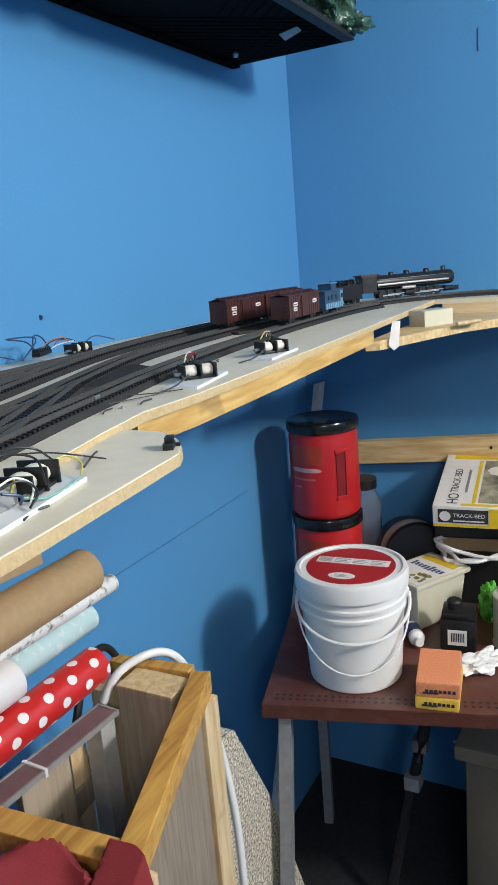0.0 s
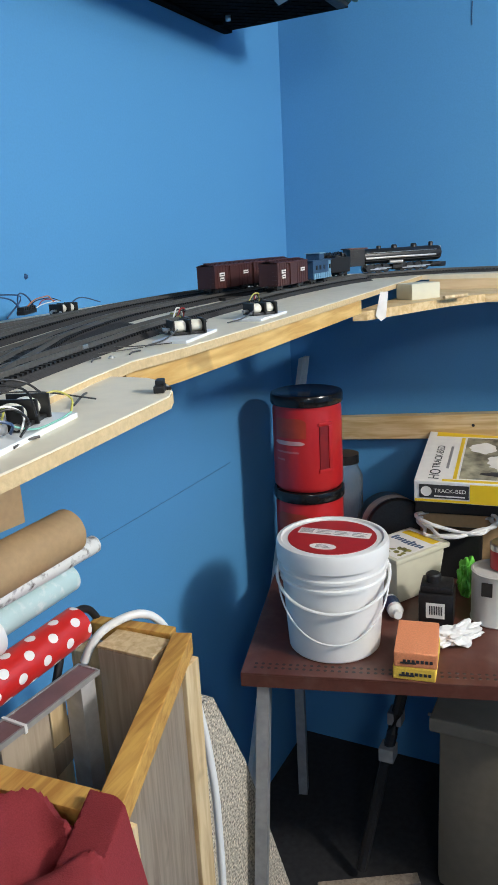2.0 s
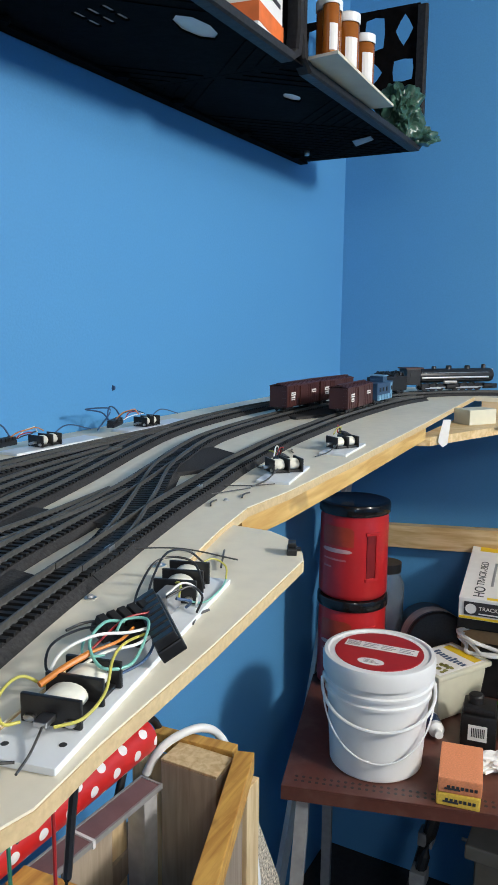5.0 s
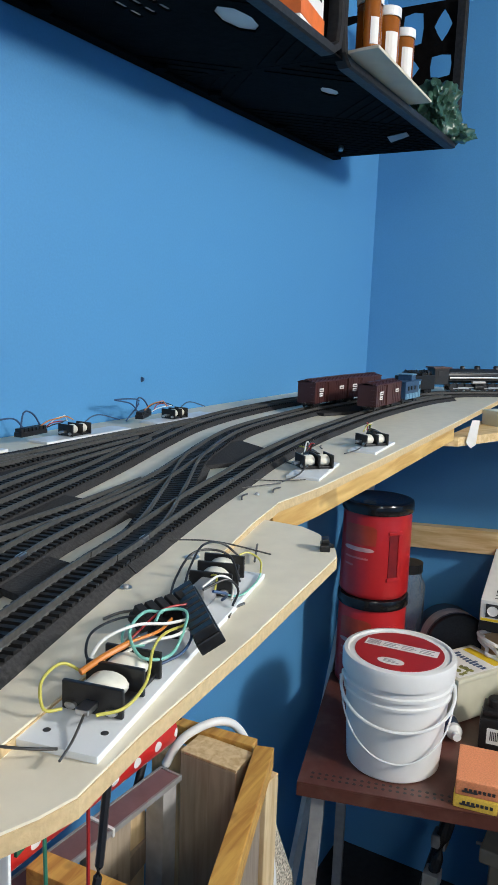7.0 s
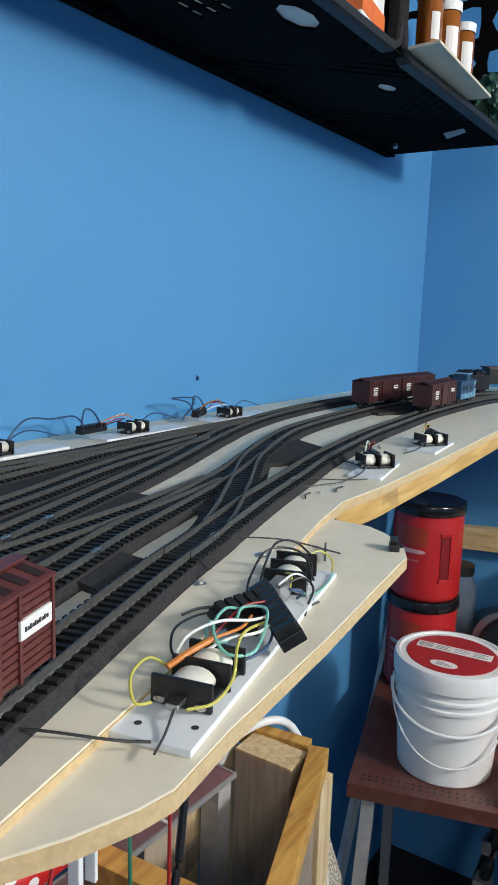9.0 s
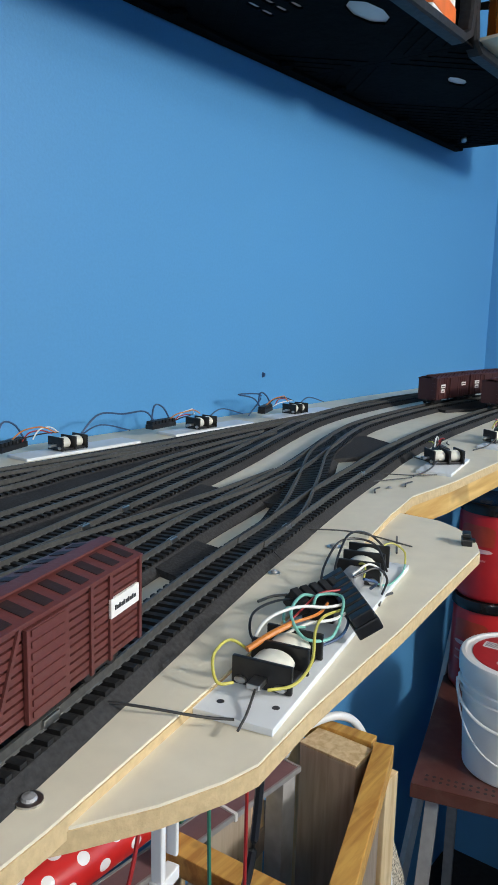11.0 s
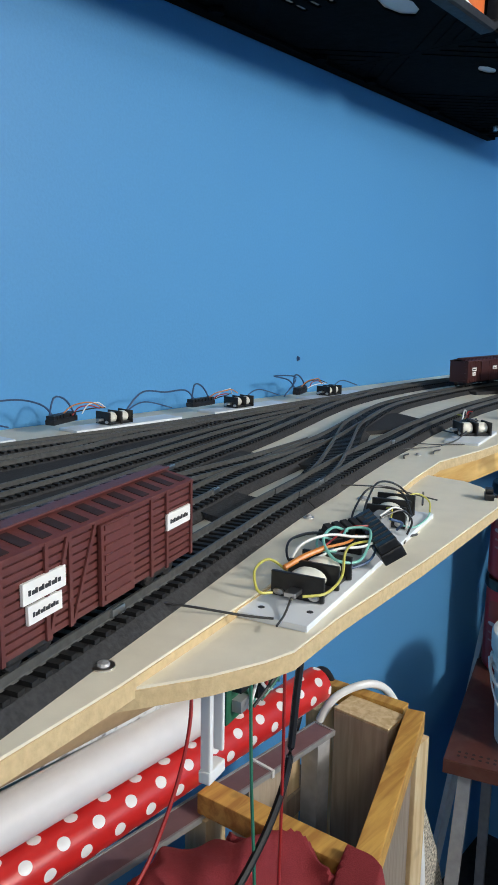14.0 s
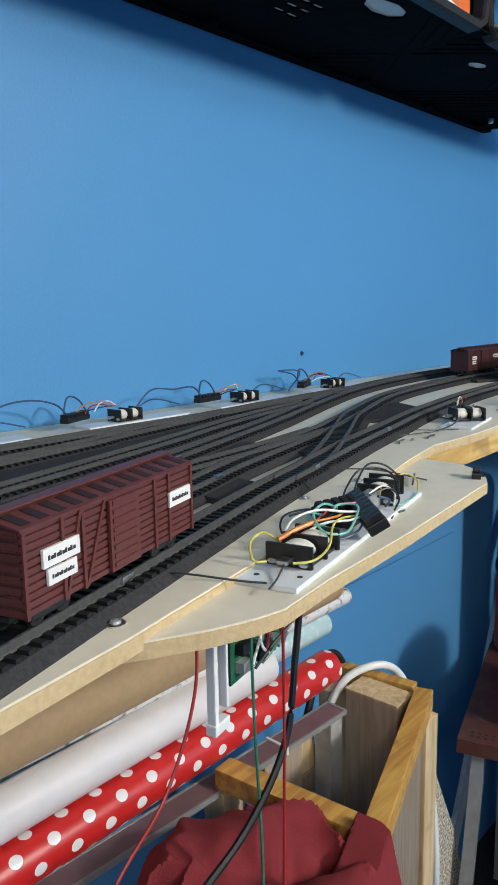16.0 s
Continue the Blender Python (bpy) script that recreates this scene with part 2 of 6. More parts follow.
def lathe(profile, seg=32, bm=None, m=None):
    """A turned form about z from (radius, height) pairs; both ends are closed where the radius is 0."""
    bm = bm or bmesh.new()
    rings, made = [], []
    for r, z in profile:
        if r <= 1e-6:
            ring = [bm.verts.new((0, 0, z))]
        else:
            ring = [bm.verts.new((r * math.cos(2 * math.pi * k / seg), r * math.sin(2 * math.pi * k / seg), z)) for k in range(seg)]
        rings.append(ring)
        made += ring
    for a, b in zip(rings, rings[1:]):
        for k in range(seg):
            q = [a[k % len(a)], a[(k + 1) % len(a)], b[(k + 1) % len(b)], b[k % len(b)]]
            q = list(dict.fromkeys(q))
            if len(q) > 2:
                bm.faces.new(q)
    if m is not None:
        bmesh.ops.transform(bm, matrix=m, verts=made)
    return bm


def prism(pts, z0, z1, bm=None, bevel=0.0):
    """A flat plate with the given outline."""
    bm = bm or bmesh.new()
    f = bm.faces.new([bm.verts.new((p[0], p[1], z0)) for p in pts])
    r = bmesh.ops.extrude_face_region(bm, geom=[f])
    top = [q for q in r["geom"] if isinstance(q, bmesh.types.BMVert)]
    bmesh.ops.translate(bm, vec=(0, 0, z1 - z0), verts=top)
    bmesh.ops.recalc_face_normals(bm, faces=bm.faces)
    return bm


def smooth_line(pts, step):
    """Points at even steps along a smooth curve through pts."""
    p = [Vector(q) for q in pts]
    p = [2 * p[0] - p[1]] + p + [2 * p[-1] - p[-2]]
    out = []
    for a, b, c, d in zip(p, p[1:], p[2:], p[3:]):
        for k in range(24):
            t = k / 24
            out.append(0.5 * (2 * b + (c - a) * t + (2 * a - 5 * b + 4 * c - d) * t * t + (3 * b - a - 3 * c + d) * t ** 3))
    out.append(p[-2])
    res, left = [out[0]], step
    for a, b in zip(out, out[1:]):
        seg = (b - a).length
        pos = 0.0
        while seg - pos >= left:
            pos += left
            res.append(a.lerp(b, pos / seg))
            left = step
        left -= seg - pos
    return res


def sweep(line, shape, bm=None, closed=True):
    """Carries a cross-section of (sideways, up) pairs along a level line."""
    bm = bm or bmesh.new()
    rings = []
    for k, p in enumerate(line):
        d = line[min(k + 1, len(line) - 1)] - line[max(k - 1, 0)]
        side = Vector((d.y, -d.x, 0)).normalized()
        rings.append([bm.verts.new(p + side * a + Vector((0, 0, b))) for a, b in shape])
    n = len(shape)
    for a, b in zip(rings, rings[1:]):
        for k in range(n if closed else n - 1):
            bm.faces.new((a[k], a[(k + 1) % n], b[(k + 1) % n], b[k]))
    if closed:
        bm.faces.new(rings[0][::-1])
        bm.faces.new(rings[-1])
    bmesh.ops.recalc_face_normals(bm, faces=bm.faces)
    return bm


def tube(pts, r, seg=6, bm=None, step=None):
    """A round wire or hose through pts."""
    bm = bm or bmesh.new()
    line = smooth_line(pts, step or max(r * 2.2, 0.004))
    up, rings = Vector((0, 0, 1)), []
    for k, p in enumerate(line):
        d = (line[min(k + 1, len(line) - 1)] - line[max(k - 1, 0)]).normalized()
        a = d.cross(up if abs(d.z) < 0.95 else Vector((1, 0, 0))).normalized()
        b = a.cross(d)
        rings.append([bm.verts.new(p + (a * math.cos(2 * math.pi * j / seg) + b * math.sin(2 * math.pi * j / seg)) * r) for j in range(seg)])
    for a, b in zip(rings, rings[1:]):
        for j in range(seg):
            bm.faces.new((a[j], a[(j + 1) % seg], b[(j + 1) % seg], b[j]))
    bm.faces.new(rings[0][::-1])
    bm.faces.new(rings[-1])
    return bm


# ---- the room ----
EAST = -0.026  # face of the end wall
structure(link("wall_north", boxm(-4.6, EAST, 0.0, 0.1, 0.0, 2.45), BLUE), "smooth sky blue painted wall behind the railway bench")
structure(link("wall_east", boxm(EAST, 0.1, -4.6, 0.1, 0.0, 2.45), BLUE), "sky blue painted end wall above the work table")
structure(link("wall_south", boxm(-4.6, EAST, -4.7, -4.6, 0.0, 2.45), BLUE), "plain blue painted wall")
structure(link("wall_west", boxm(-4.7, -4.6, -4.7, 0.1, 0.0, 2.45), BLUE), "plain blue painted wall")
structure(link("floor", boxm(-4.7, 0.1, -4.7, 0.1, -0.1, 0.0), FLOORM), "dark floor under the work table")
structure(link("ceiling", boxm(-4.7, 0.1, -4.7, 0.1, 2.45, 2.55), WHITE_CEIL), "plain white ceiling")


def mm(v, turn=0.0):
    return pose(v[0], v[1], v[2], 0, 0, turn)


# wooden rail screwed to the end wall
rail = thing("wall_rail", Matrix.Translation((EAST, -0.16, 0.997)) @ Matrix.Rotation(radians(-4.6), 4, "X"), "pale pine board with knots, screwed aslant to the blue wall", "board")
part("board", boxm(-0.034, -0.001, -1.75, 0.05, -0.031, 0.030, bevel=0.002), PINE_Y, rail)
for y in (-0.34, -0.94):
    part("screw_head", lathe([(0.0, 0.0025), (0.003, 0.002), (0.004, 0.0)], 10, m=pose(-0.034, y, 0.002, 0, -90, 0)), BLACK, rail)

# picture hooks and marks left on the paint
for name, m in (("wall_hook", pose(S * -0.583, -0.0, BENCH + S * 0.034, 90, 0, 0)),):
    hook = tagged(link(name, lathe([(0, 0.005), (0.0015, 0.0047), (0.002, 0.002), (0.0027, 0.0)], 10, m=Matrix.Diagonal((1, 1.8, 1, 1))), WIREM["blue"]), "small dark hook fixed in the blue wall", "hook")
    hook.matrix_basis = m
crack = tagged(link("wall_scratch", tube([(EAST - 0.001, S * -0.268, BENCH + S * 0.331), (EAST - 0.001, S * -0.2678, BENCH + S * 0.315), (EAST - 0.001, S * -0.2683, BENCH + S * 0.302)], 0.0009), WIREM["blue"]), "thin dark scratch in the blue paint", "scratch")

# ---- the railway bench ----
bench = thing("railway_bench", Matrix(), "model railway bench top of painted board on pine framing", "bench")
front = [(-2.2, -0.575), (-1.116, -0.326), (-1.076, -0.320), (-1.001, -0.305), (-0.89, -0.279), (-0.84, -0.266), (-0.797, -0.257), (-0.75, -0.259), (-0.634, -0.2555), (-0.406, -0.2455), (-0.113, -0.230), (-0.113, -1.1), (-0.0144, -1.1), (-0.0144, -0.001), (-2.2, -0.001)]
part("top_board", prism([W(*p) for p in front], BENCH - 0.0095, BENCH), BOARD, bench)
lobe = [(-0.80, -0.235), (-0.822, -0.258), (-0.822, -0.283), (-0.828, -0.294), (-0.835, -0.302), (-0.845, -0.310), (-0.855, -0.315), (-0.947, -0.3255), (-1.006, -0.3305), (-1.032, -0.3342), (-1.041, -0.3325), (-1.055, -0.3275), (-1.070, -0.3195), (-1.084, -0.311), (-1.10, -0.28), (-1.0, -0.24)]
part("side_board", prism([W(*p) for p in lobe], BENCH - 0.0145, BENCH - 0.0052), BOARD, bench, "rounded side shelf of painted plywood")


def edge_strip(pts, z0, z1, proud):
    """The raw edge of a board along pts."""
    line = [W(*p) for p in pts]
    return sweep([Vector((p.x, p.y, 0)) for p in line], [(-0.001, z0), (proud, z0), (proud, z1), (-0.001, z1)])


part("board_edge", edge_strip(front[:7], BENCH - 0.0094, BENCH - 0.0012, 0.0006), EDGE, bench, "raw pale plywood edge")
part("board_edge", edge_strip(front[6:11], BENCH - 0.0094, BENCH - 0.0012, 0.0006), EDGE, bench, "raw pale plywood edge")
part("side_board_edge", edge_strip(list(reversed(lobe[1:14])), BENCH - 0.0143, BENCH - 0.0064, 0.0006), EDGE, bench, "raw pale plywood edge")
fas = [W(*p) for p in ((-0.80, -0.2555), (-0.75, -0.2575), (-0.634, -0.254), (-0.40, -0.2435))]
part("fascia", sweep([Vector((p.x, p.y, 0)) for p in fas], [(-0.02, BENCH - 0.032), (0.0, BENCH - 0.032), (0.0, BENCH - 0.0097), (-0.02, BENCH - 0.0097)]), PINE_F, bench, "varnished pine front rail")
part("end_panel", boxm(S * -0.113, S * -0.113 + 0.014, S * -1.1, S * -0.24, BENCH - 0.05, BENCH - 0.0097), PLYFACE, bench, "pale plywood face of the end section")
ledge = [(-0.392, -0.232), (-0.385, -0.2445), (-0.250, -0.295), (-0.205, -0.325), (-0.165, -0.42), (-0.155, -1.1), (-0.1, -1.1), (-0.1, -0.232)]
part("corner_ledge", prism([W(*p) for p in ledge], BENCH - 0.047, BENCH - 0.031), PINE_Y, bench, "pale pine corner ledge under the top")
part("rear_cleat", boxm(S * -2.2, -0.04, -0.03, -0.001, BENCH - 0.05, BENCH - 0.0097), PINE, bench)
for x, y in ((-0.07, -0.9), (-2.1, -0.05), (-2.1, -0.5)):
    part("bench_leg", boxm(S * x - 0.02, S * x + 0.02, S * y - 0.02, S * y + 0.02, 0.0, BENCH - 0.0097), PINE_Z, bench)

# sheets of foam between the tracks, in plan
sheets = {
    "far_yard": [(-2.1, -0.33), (-1.4, -0.24), (-1.006, -0.182), (-0.93, -0.180), (-0.86, -0.158), (-0.80, -0.137), (-0.70, -0.104), (-0.58, -0.066), (-0.45, -0.052), (-0.62, -0.052), (-0.80, -0.058), (-1.0, -0.060), (-1.4, -0.075), (-2.1, -0.1)],
    "near_yard": [(-2.1, -0.50), (-1.4, -0.345), (-1.1, -0.262), (-0.99, -0.232), (-0.86, -0.200), (-0.86, -0.165), (-0.93, -0.182), (-1.006, -0.184), (-1.4, -0.242), (-2.1, -0.332)],
    "patch": [(-0.868, -0.235), (-0.80, -0.214), (-0.775, -0.180), (-0.80, -0.183), (-0.868, -0.205)],
    "small_patch": [(-0.972, -0.262), (-0.938, -0.255), (-0.935, -0.222), (-0.968, -0.233)],
    "far_patch": [(-0.72, -0.196), (-0.672, -0.180), (-0.655, -0.150), (-0.69, -0.146), (-0.76, -0.178)],
    "corner_yard": [(-0.46, -0.13), (-0.40, -0.155), (-0.30, -0.15), (-0.19, -0.165), (-0.12, -0.20), (-0.10, -0.15), (-0.2, -0.11), (-0.32, -0.095), (-0.45, -0.1)],
}
for k, (name, pts) in enumerate(sheets.items()):
    tagged(link("foam_sheet", prism([W(*p) for p in pts], BENCH + 0.0001, BENCH + 0.0042 + 0.00015 * k), FOAM), "thin dark grey foam underlay sheet between the tracks", "foam sheet", "foam sheets")

GAUGE, RAILTOP = 0.0165, BENCH + 0.0112
tie_bm = boxm(-0.0019, 0.0019, -0.0165, 0.0165, 0.0, 0.0024)
tie_mesh = bpy.data.meshes.new("tie")
tie_bm.to_mesh(tie_mesh)
tie_bm.free()
tie_mesh.materials.append(TIE)
tracks = {}


def model_track(key, pts, label, lift, single=None):
    """A length of flexible track on its foam bed. single: the stretch of x whose ties are separate."""
    t = thing("model_track", Matrix(), label, "railway track", "tracks on the bench")
    z = BENCH + lift
    line = [Vector((p.x, p.y, 0)) for p in smooth_line([W(*p) for p in pts], 0.012)]
    tracks[key] = smooth_line([W(*p) for p in pts], 0.002)
    part("roadbed", sweep(line, [(-0.023, z), (-0.017, z + 0.005), (0.017, z + 0.005), (0.023, z)]), FOAM, t, "sloped grey foam roadbed")
    for s in (-1, 1):
        o = s * (GAUGE / 2 + 0.0011)
        zt = RAILTOP
        part("rail", sweep(line, [(o - 0.0014, z + 0.0066), (o - 0.0005, z + 0.0074), (o - 0.0007, zt), (o + 0.0007, zt), (o + 0.0005, z + 0.0074), (o + 0.0014, z + 0.0066)]), RAIL, t)
    rest = bmesh.new()
    ties = smooth_line([W(*p) for p in pts], 0.0078)
    for k, p in enumerate(ties):
        d = ties[min(k + 1, len(ties) - 1)] - ties[max(k - 1, 0)]
        m = Matrix.Translation((p.x, p.y, z + 0.0046)) @ Matrix.Rotation(math.atan2(d.y, d.x), 4, "Z")
        if single and single[0] < p.x / S < single[1]:
            o = new("tie", tie_mesh)
            o.parent, o.matrix_basis = t, m
        else:
            box(rest, -0.0019, 0.0019, -0.0165, 0.0165, 0.0, 0.0024, m=m)
    r = part("tie_run", rest, TIE, t)
    r["kind"] = "stuff"
    return t


A = [(-2.1, -0.61), (-1.5, -0.432), (-1.25, -0.352), (-1.101, -0.305), (-1.057, -0.2915), (-1.015, -0.2785), (-0.955, -0.260), (-0.907, -0.247), (-0.832, -0.227), (-0.771, -0.213), (-0.711, -0.199), (-0.609, -0.182), (-0.54, -0.175), (-0.44, -0.167), (-0.335, -0.1655), (-0.25, -0.169), (-0.19, -0.180)]
M = [(-0.93, -0.2535), (-0.885, -0.240), (-0.818, -0.206), (-0.74, -0.165), (-0.66, -0.136), (-0.60, -0.122), (-0.503, -0.1125), (-0.414, -0.110), (-0.31, -0.118), (-0.21, -0.143), (-0.13, -0.182), (-0.08, -0.235), (-0.062, -0.30), (-0.058, -0.45), (-0.058, -1.08)]
B = [(-2.1, -0.55), (-1.4, -0.350), (-1.1, -0.268), (-0.972, -0.2315), (-0.928, -0.2175), (-0.874, -0.204), (-0.805, -0.186), (-0.74, -0.164), (-0.68, -0.143)]
C = [(-1.08, -0.222), (-0.99, -0.207), (-0.93, -0.2015), (-0.873, -0.196), (-0.81, -0.186)]
D = [(-2.1, -0.48), (-1.4, -0.305), (-1.05, -0.212), (-0.928, -0.1765), (-0.804, -0.139), (-0.70, -0.103), (-0.622, -0.0795), (-0.533, -0.064), (-0.42, -0.057), (-0.30, -0.062)]
E2 = [(-2.1, -0.40), (-1.4, -0.255), (-1.006, -0.1655), (-0.898, -0.140), (-0.84, -0.1235), (-0.778, -0.110), (-0.70, -0.0985)]
G = [(-2.1, -0.23), (-1.4, -0.160), (-0.974, -0.1125), (-0.897, -0.099), (-0.783, -0.0835), (-0.70, -0.077), (-0.60, -0.073)]
H2 = [(-2.1, -0.10), (-1.3, -0.092), (-1.0, -0.082), (-0.93, -0.081), (-0.85, -0.0835), (-0.79, -0.0845)]
model_track("A", A, "front track with nickel rails and black ties on grey foam", 0.0, (-1.16, -0.72))
model_track("M", M, "curving main track that swings along the blue walls", 0.0003)
model_track("B", B, "yard track joining the curved main track", 0.0006, (-1.02, -0.78))
model_track("C", C, "short crossover track between two yard tracks", 0.0009)
model_track("D", D, "rear yard track with dull nickel rails", 0.0004)
model_track("E", E2, "rear yard track merging beside its neighbour", 0.0007)
model_track("G", G, "yard track close to the blue wall", 0.0001)
model_track("H", H2, "last yard track beside the wall", 0.0010)

# shiny joiners on the near rails
for key, xs in (("A", (-1.06, -0.905, -0.79)), ("B", (-0.95,)), ("D", (-0.93, -0.96))):
    for x in xs:
        p = min(tracks[key], key=lambda q: abs(q.x / S - x))
        q = tracks[key][tracks[key].index(p) + 1]
        a = math.degrees(math.atan2(q.y - p.y, q.x - p.x))
        j = tagged(link("rail_joiner", boxm(-0.005, 0.005, -0.0019, 0.0019, 0, 0.0035, bevel=0.0005), SILVER), "small shiny metal joiner clipped on a rail", "rail joiner", "rail joiners")
        j.matrix_basis = Matrix.Translation((p.x, p.y, BENCH + 0.0075)) @ pose(0, 0, 0, 0, 0, a) @ pose(0, -GAUGE / 2 - 0.0011, 0)


# ---- rolling stock ----
def on_track(key, x):
    """A pose at rail height, facing along the track, where it passes x (plan units)."""
    line = tracks[key]
    k = min(range(len(line)), key=lambda i: abs(line[i].x / S - x) if line[i].x / S < -0.055 else 9)
    a, b = line[max(k - 20, 0)], line[min(k + 20, len(line) - 1)]
    return pose(line[k].x, line[k].y, RAILTOP, 0, 0, math.degrees(math.atan2(b.y - a.y, b.x - a.x)))


def truck(car, x):
    tr = part("truck", boxm(x - 0.013, x + 0.013, -0.0115, 0.0115, 0.003, 0.0068, bevel=0.001), BLACK, car)
    for wx in (-0.0085, 0.0085):
        for wy in (-0.0095, 0.0095):
            part("wheel", lathe([(0, -0.0013), (0.0050, -0.0013), (0.0058, -0.0006), (0.0052, 0.0013), (0, 0.0013)], 16, m=pose(x + wx, wy, 0.0057, 90, 0, 0)), LOCO, tr)


def bars(bm, x0, x1, z0, z1, y, rows, s=1):
    """Lines of print that cannot be read, on a face that looks towards -y."""
    h = (z1 - z0) / (rows * 2 + 1)
    for r in range(rows):
        n = 10
        for k in range(n):
            xa = x0 + (x1 - x0) * (0.12 + 0.76 * k / n)
            box(bm, xa, xa + (x1 - x0) * 0.76 / n * (0.60 + 0.2 * ((k * 3 + r) % 2)), y - 0.0003, y, z0 + h * (2 * r + 1.1), z0 + h * (2 * r + 1.85 - 0.2 * (k % 2)))
    return bm


def box_car(m, label, stock=False):
    paint = CARRED if stock else BOXBROWN
    car = thing("stock_car" if stock else "boxcar", m, label, "freight car", "freight cars")
    L, Wd, z0, z1 = 0.069, 0.0165, 0.0085, 0.0455
    part("underframe", boxm(-L, L, -0.008, 0.008, 0.0062, 0.0085), BLACK, car)
    for x in (-0.047, 0.047):
        truck(car, x)
    for s in (-1, 1):
        part("coupler", boxm(s * L - 0.001, s * L + s * 0.008 + 0.001, -0.0015, 0.0015, 0.0065, 0.0095), BLACK, car)
    inset = 0.0012 if stock else 0.0
    part("body", boxm(-L + 0.0006, L - 0.0006, -Wd + inset, Wd - inset, z0, z1, bevel=0.0005), CARDARK if stock else paint, car)
    roof = bmesh.new()
    for s in (-1, 1):
        vs = [roof.verts.new(p) for p in ((-L - 0.001, 0, z1 + 0.0042), (L + 0.001, 0, z1 + 0.0042), (L + 0.001, s * (Wd + 0.001), z1 + 0.0004), (-L - 0.001, s * (Wd + 0.001), z1 + 0.0004))]
        roof.faces.new(vs if s > 0 else vs[::-1])
    r = bmesh.ops.extrude_face_region(roof, geom=list(roof.faces))
    bmesh.ops.translate(roof, vec=(0, 0, -0.0012), verts=[q for q in r["geom"] if isinstance(q, bmesh.types.BMVert)])
    bmesh.ops.recalc_face_normals(roof, faces=roof.faces)
    part("roof", roof, CARRED if stock else CARDARK, car)
    part("roof_walk", boxm(-L - 0.002, L + 0.002, -0.0035, 0.0035, z1 + 0.0044, z1 + 0.0053), CARRED if stock else CARDARK, car)
    n = 12
    for k in range(n):
        x = -L + 2 * L * (k + 0.5) / n
        for s in (-1, 1):
            if stock:
                # shade of the roof recesses, painted as dark panels laid on the slope
                part("roof_shade_panel", boxm(x - 0.0028, x + 0.0028, 0.0042, Wd - 0.001, 0.0, 0.0004, m=Matrix.Translation((0, 0, z1 + 0.0042)) @ Matrix.Rotation(s * 0, 4, "Z") @ Matrix.Diagonal((1, s, 1, 1)) @ Matrix.Rotation(-0.22, 4, "X")), ROOFSHADE, car)
            else:
                part("roof_rib", boxm(x - 0.0006, x + 0.0006, 0.0036, Wd, 0.0, 0.0007, m=Matrix.Translation((0, 0, z1 + 0.0042)) @ Matrix.Diagonal((1, s, 1, 1)) @ Matrix.Rotation(-0.22, 4, "X")), CARDARK, car)
    for s in (-1, 1):
        flip = Matrix.Rotation(math.pi if s > 0 else 0, 4, "Z")
        y = -Wd
        if stock:
            for k in range(11):
                z = z0 + 0.0008 + k * 0.0034
                part("slat", boxm(-L, L, y, y + 0.0012, z, z + 0.0024, m=flip), CARRED, car)
            for x in (-L + 0.001, -0.044, -0.030, 0.030, 0.044, L - 0.001):
                part("side_post", boxm(x - 0.001, x + 0.001, y - 0.0011, y - 0.0001, z0, z1, m=flip), CARRED, car)
            for xa, xb in ((-0.043, -0.031), (-0.029, -0.013)):
                part("brace", box(bmesh.new(), -0.0008, 0.0008, -0.0011, -0.0001, -0.0195, 0.0195, m=flip @ Matrix.Translation(((xa + xb) / 2, y, (z0 + z1) / 2)) @ Matrix.Rotation(math.atan2(xb - xa, z1 - z0), 4, "Y")), CARRED, car)
            d = part("sliding_door", boxm(-0.0115, 0.013, y - 0.0022, y - 0.0003, z0 + 0.001, z1 - 0.002, bevel=0.0003, m=flip), CARRED, car)
            for k in range(8):
                part("door_slat", boxm(-0.0095, 0.0095, y - 0.0028, y - 0.0022, z0 + 0.003 + k * 0.0042, z0 + 0.0052 + k * 0.0042, m=flip), CARRED, d)
        else:
            for k in range(15):
                x = -L + 0.001 + k * (2 * L - 0.002) / 14
                if abs(x) > 0.016:
                    part("side_rib", boxm(x - 0.0004, x + 0.0004, y - 0.0005, y + 0.0002, z0, z1, m=flip), paint, car)
            d = part("sliding_door", boxm(-0.016, 0.013, y - 0.0018, y - 0.0001, z0, z1 - 0.002, bevel=0.0003, m=flip), paint, car)
            part("door_rail", boxm(-0.03, 0.03, y - 0.0024, y - 0.0001, z1 - 0.0018, z1 - 0.0006, m=flip), CARDARK, car)
        for xa, xb, za, zb, rows in (((-0.058, -0.034, 0.0265, 0.0345, 1), (-0.0555, -0.0365, 0.0185, 0.0255, 1), (0.043, 0.0655, 0.0265, 0.0345, 1)) if stock else ((-0.052, -0.036, 0.028, 0.034, 1), (-0.051, -0.038, 0.020, 0.026, 1), (0.034, 0.051, 0.028, 0.034, 1))):
            p = part("name_panel", boxm(xa, xb, y - 0.0016, y - 0.0003, za, zb, m=flip), LABEL, car, "white lettered panel")
            b = bars(bmesh.new(), xa, xb, za, zb, y - 0.0016, rows)
            bmesh.ops.transform(b, matrix=flip, verts=b.verts)
            part("lettering", b, INK, p)
    for s in (-1, 1):
        lad = bmesh.new()
        for k in range(6):
            box(lad, s * L - 0.0008, s * L + 0.0008, -Wd + 0.002, -Wd + 0.009, z0 + 0.003 + k * 0.0062, z0 + 0.0038 + k * 0.0062)
        part("ladder", lad, paint, car)
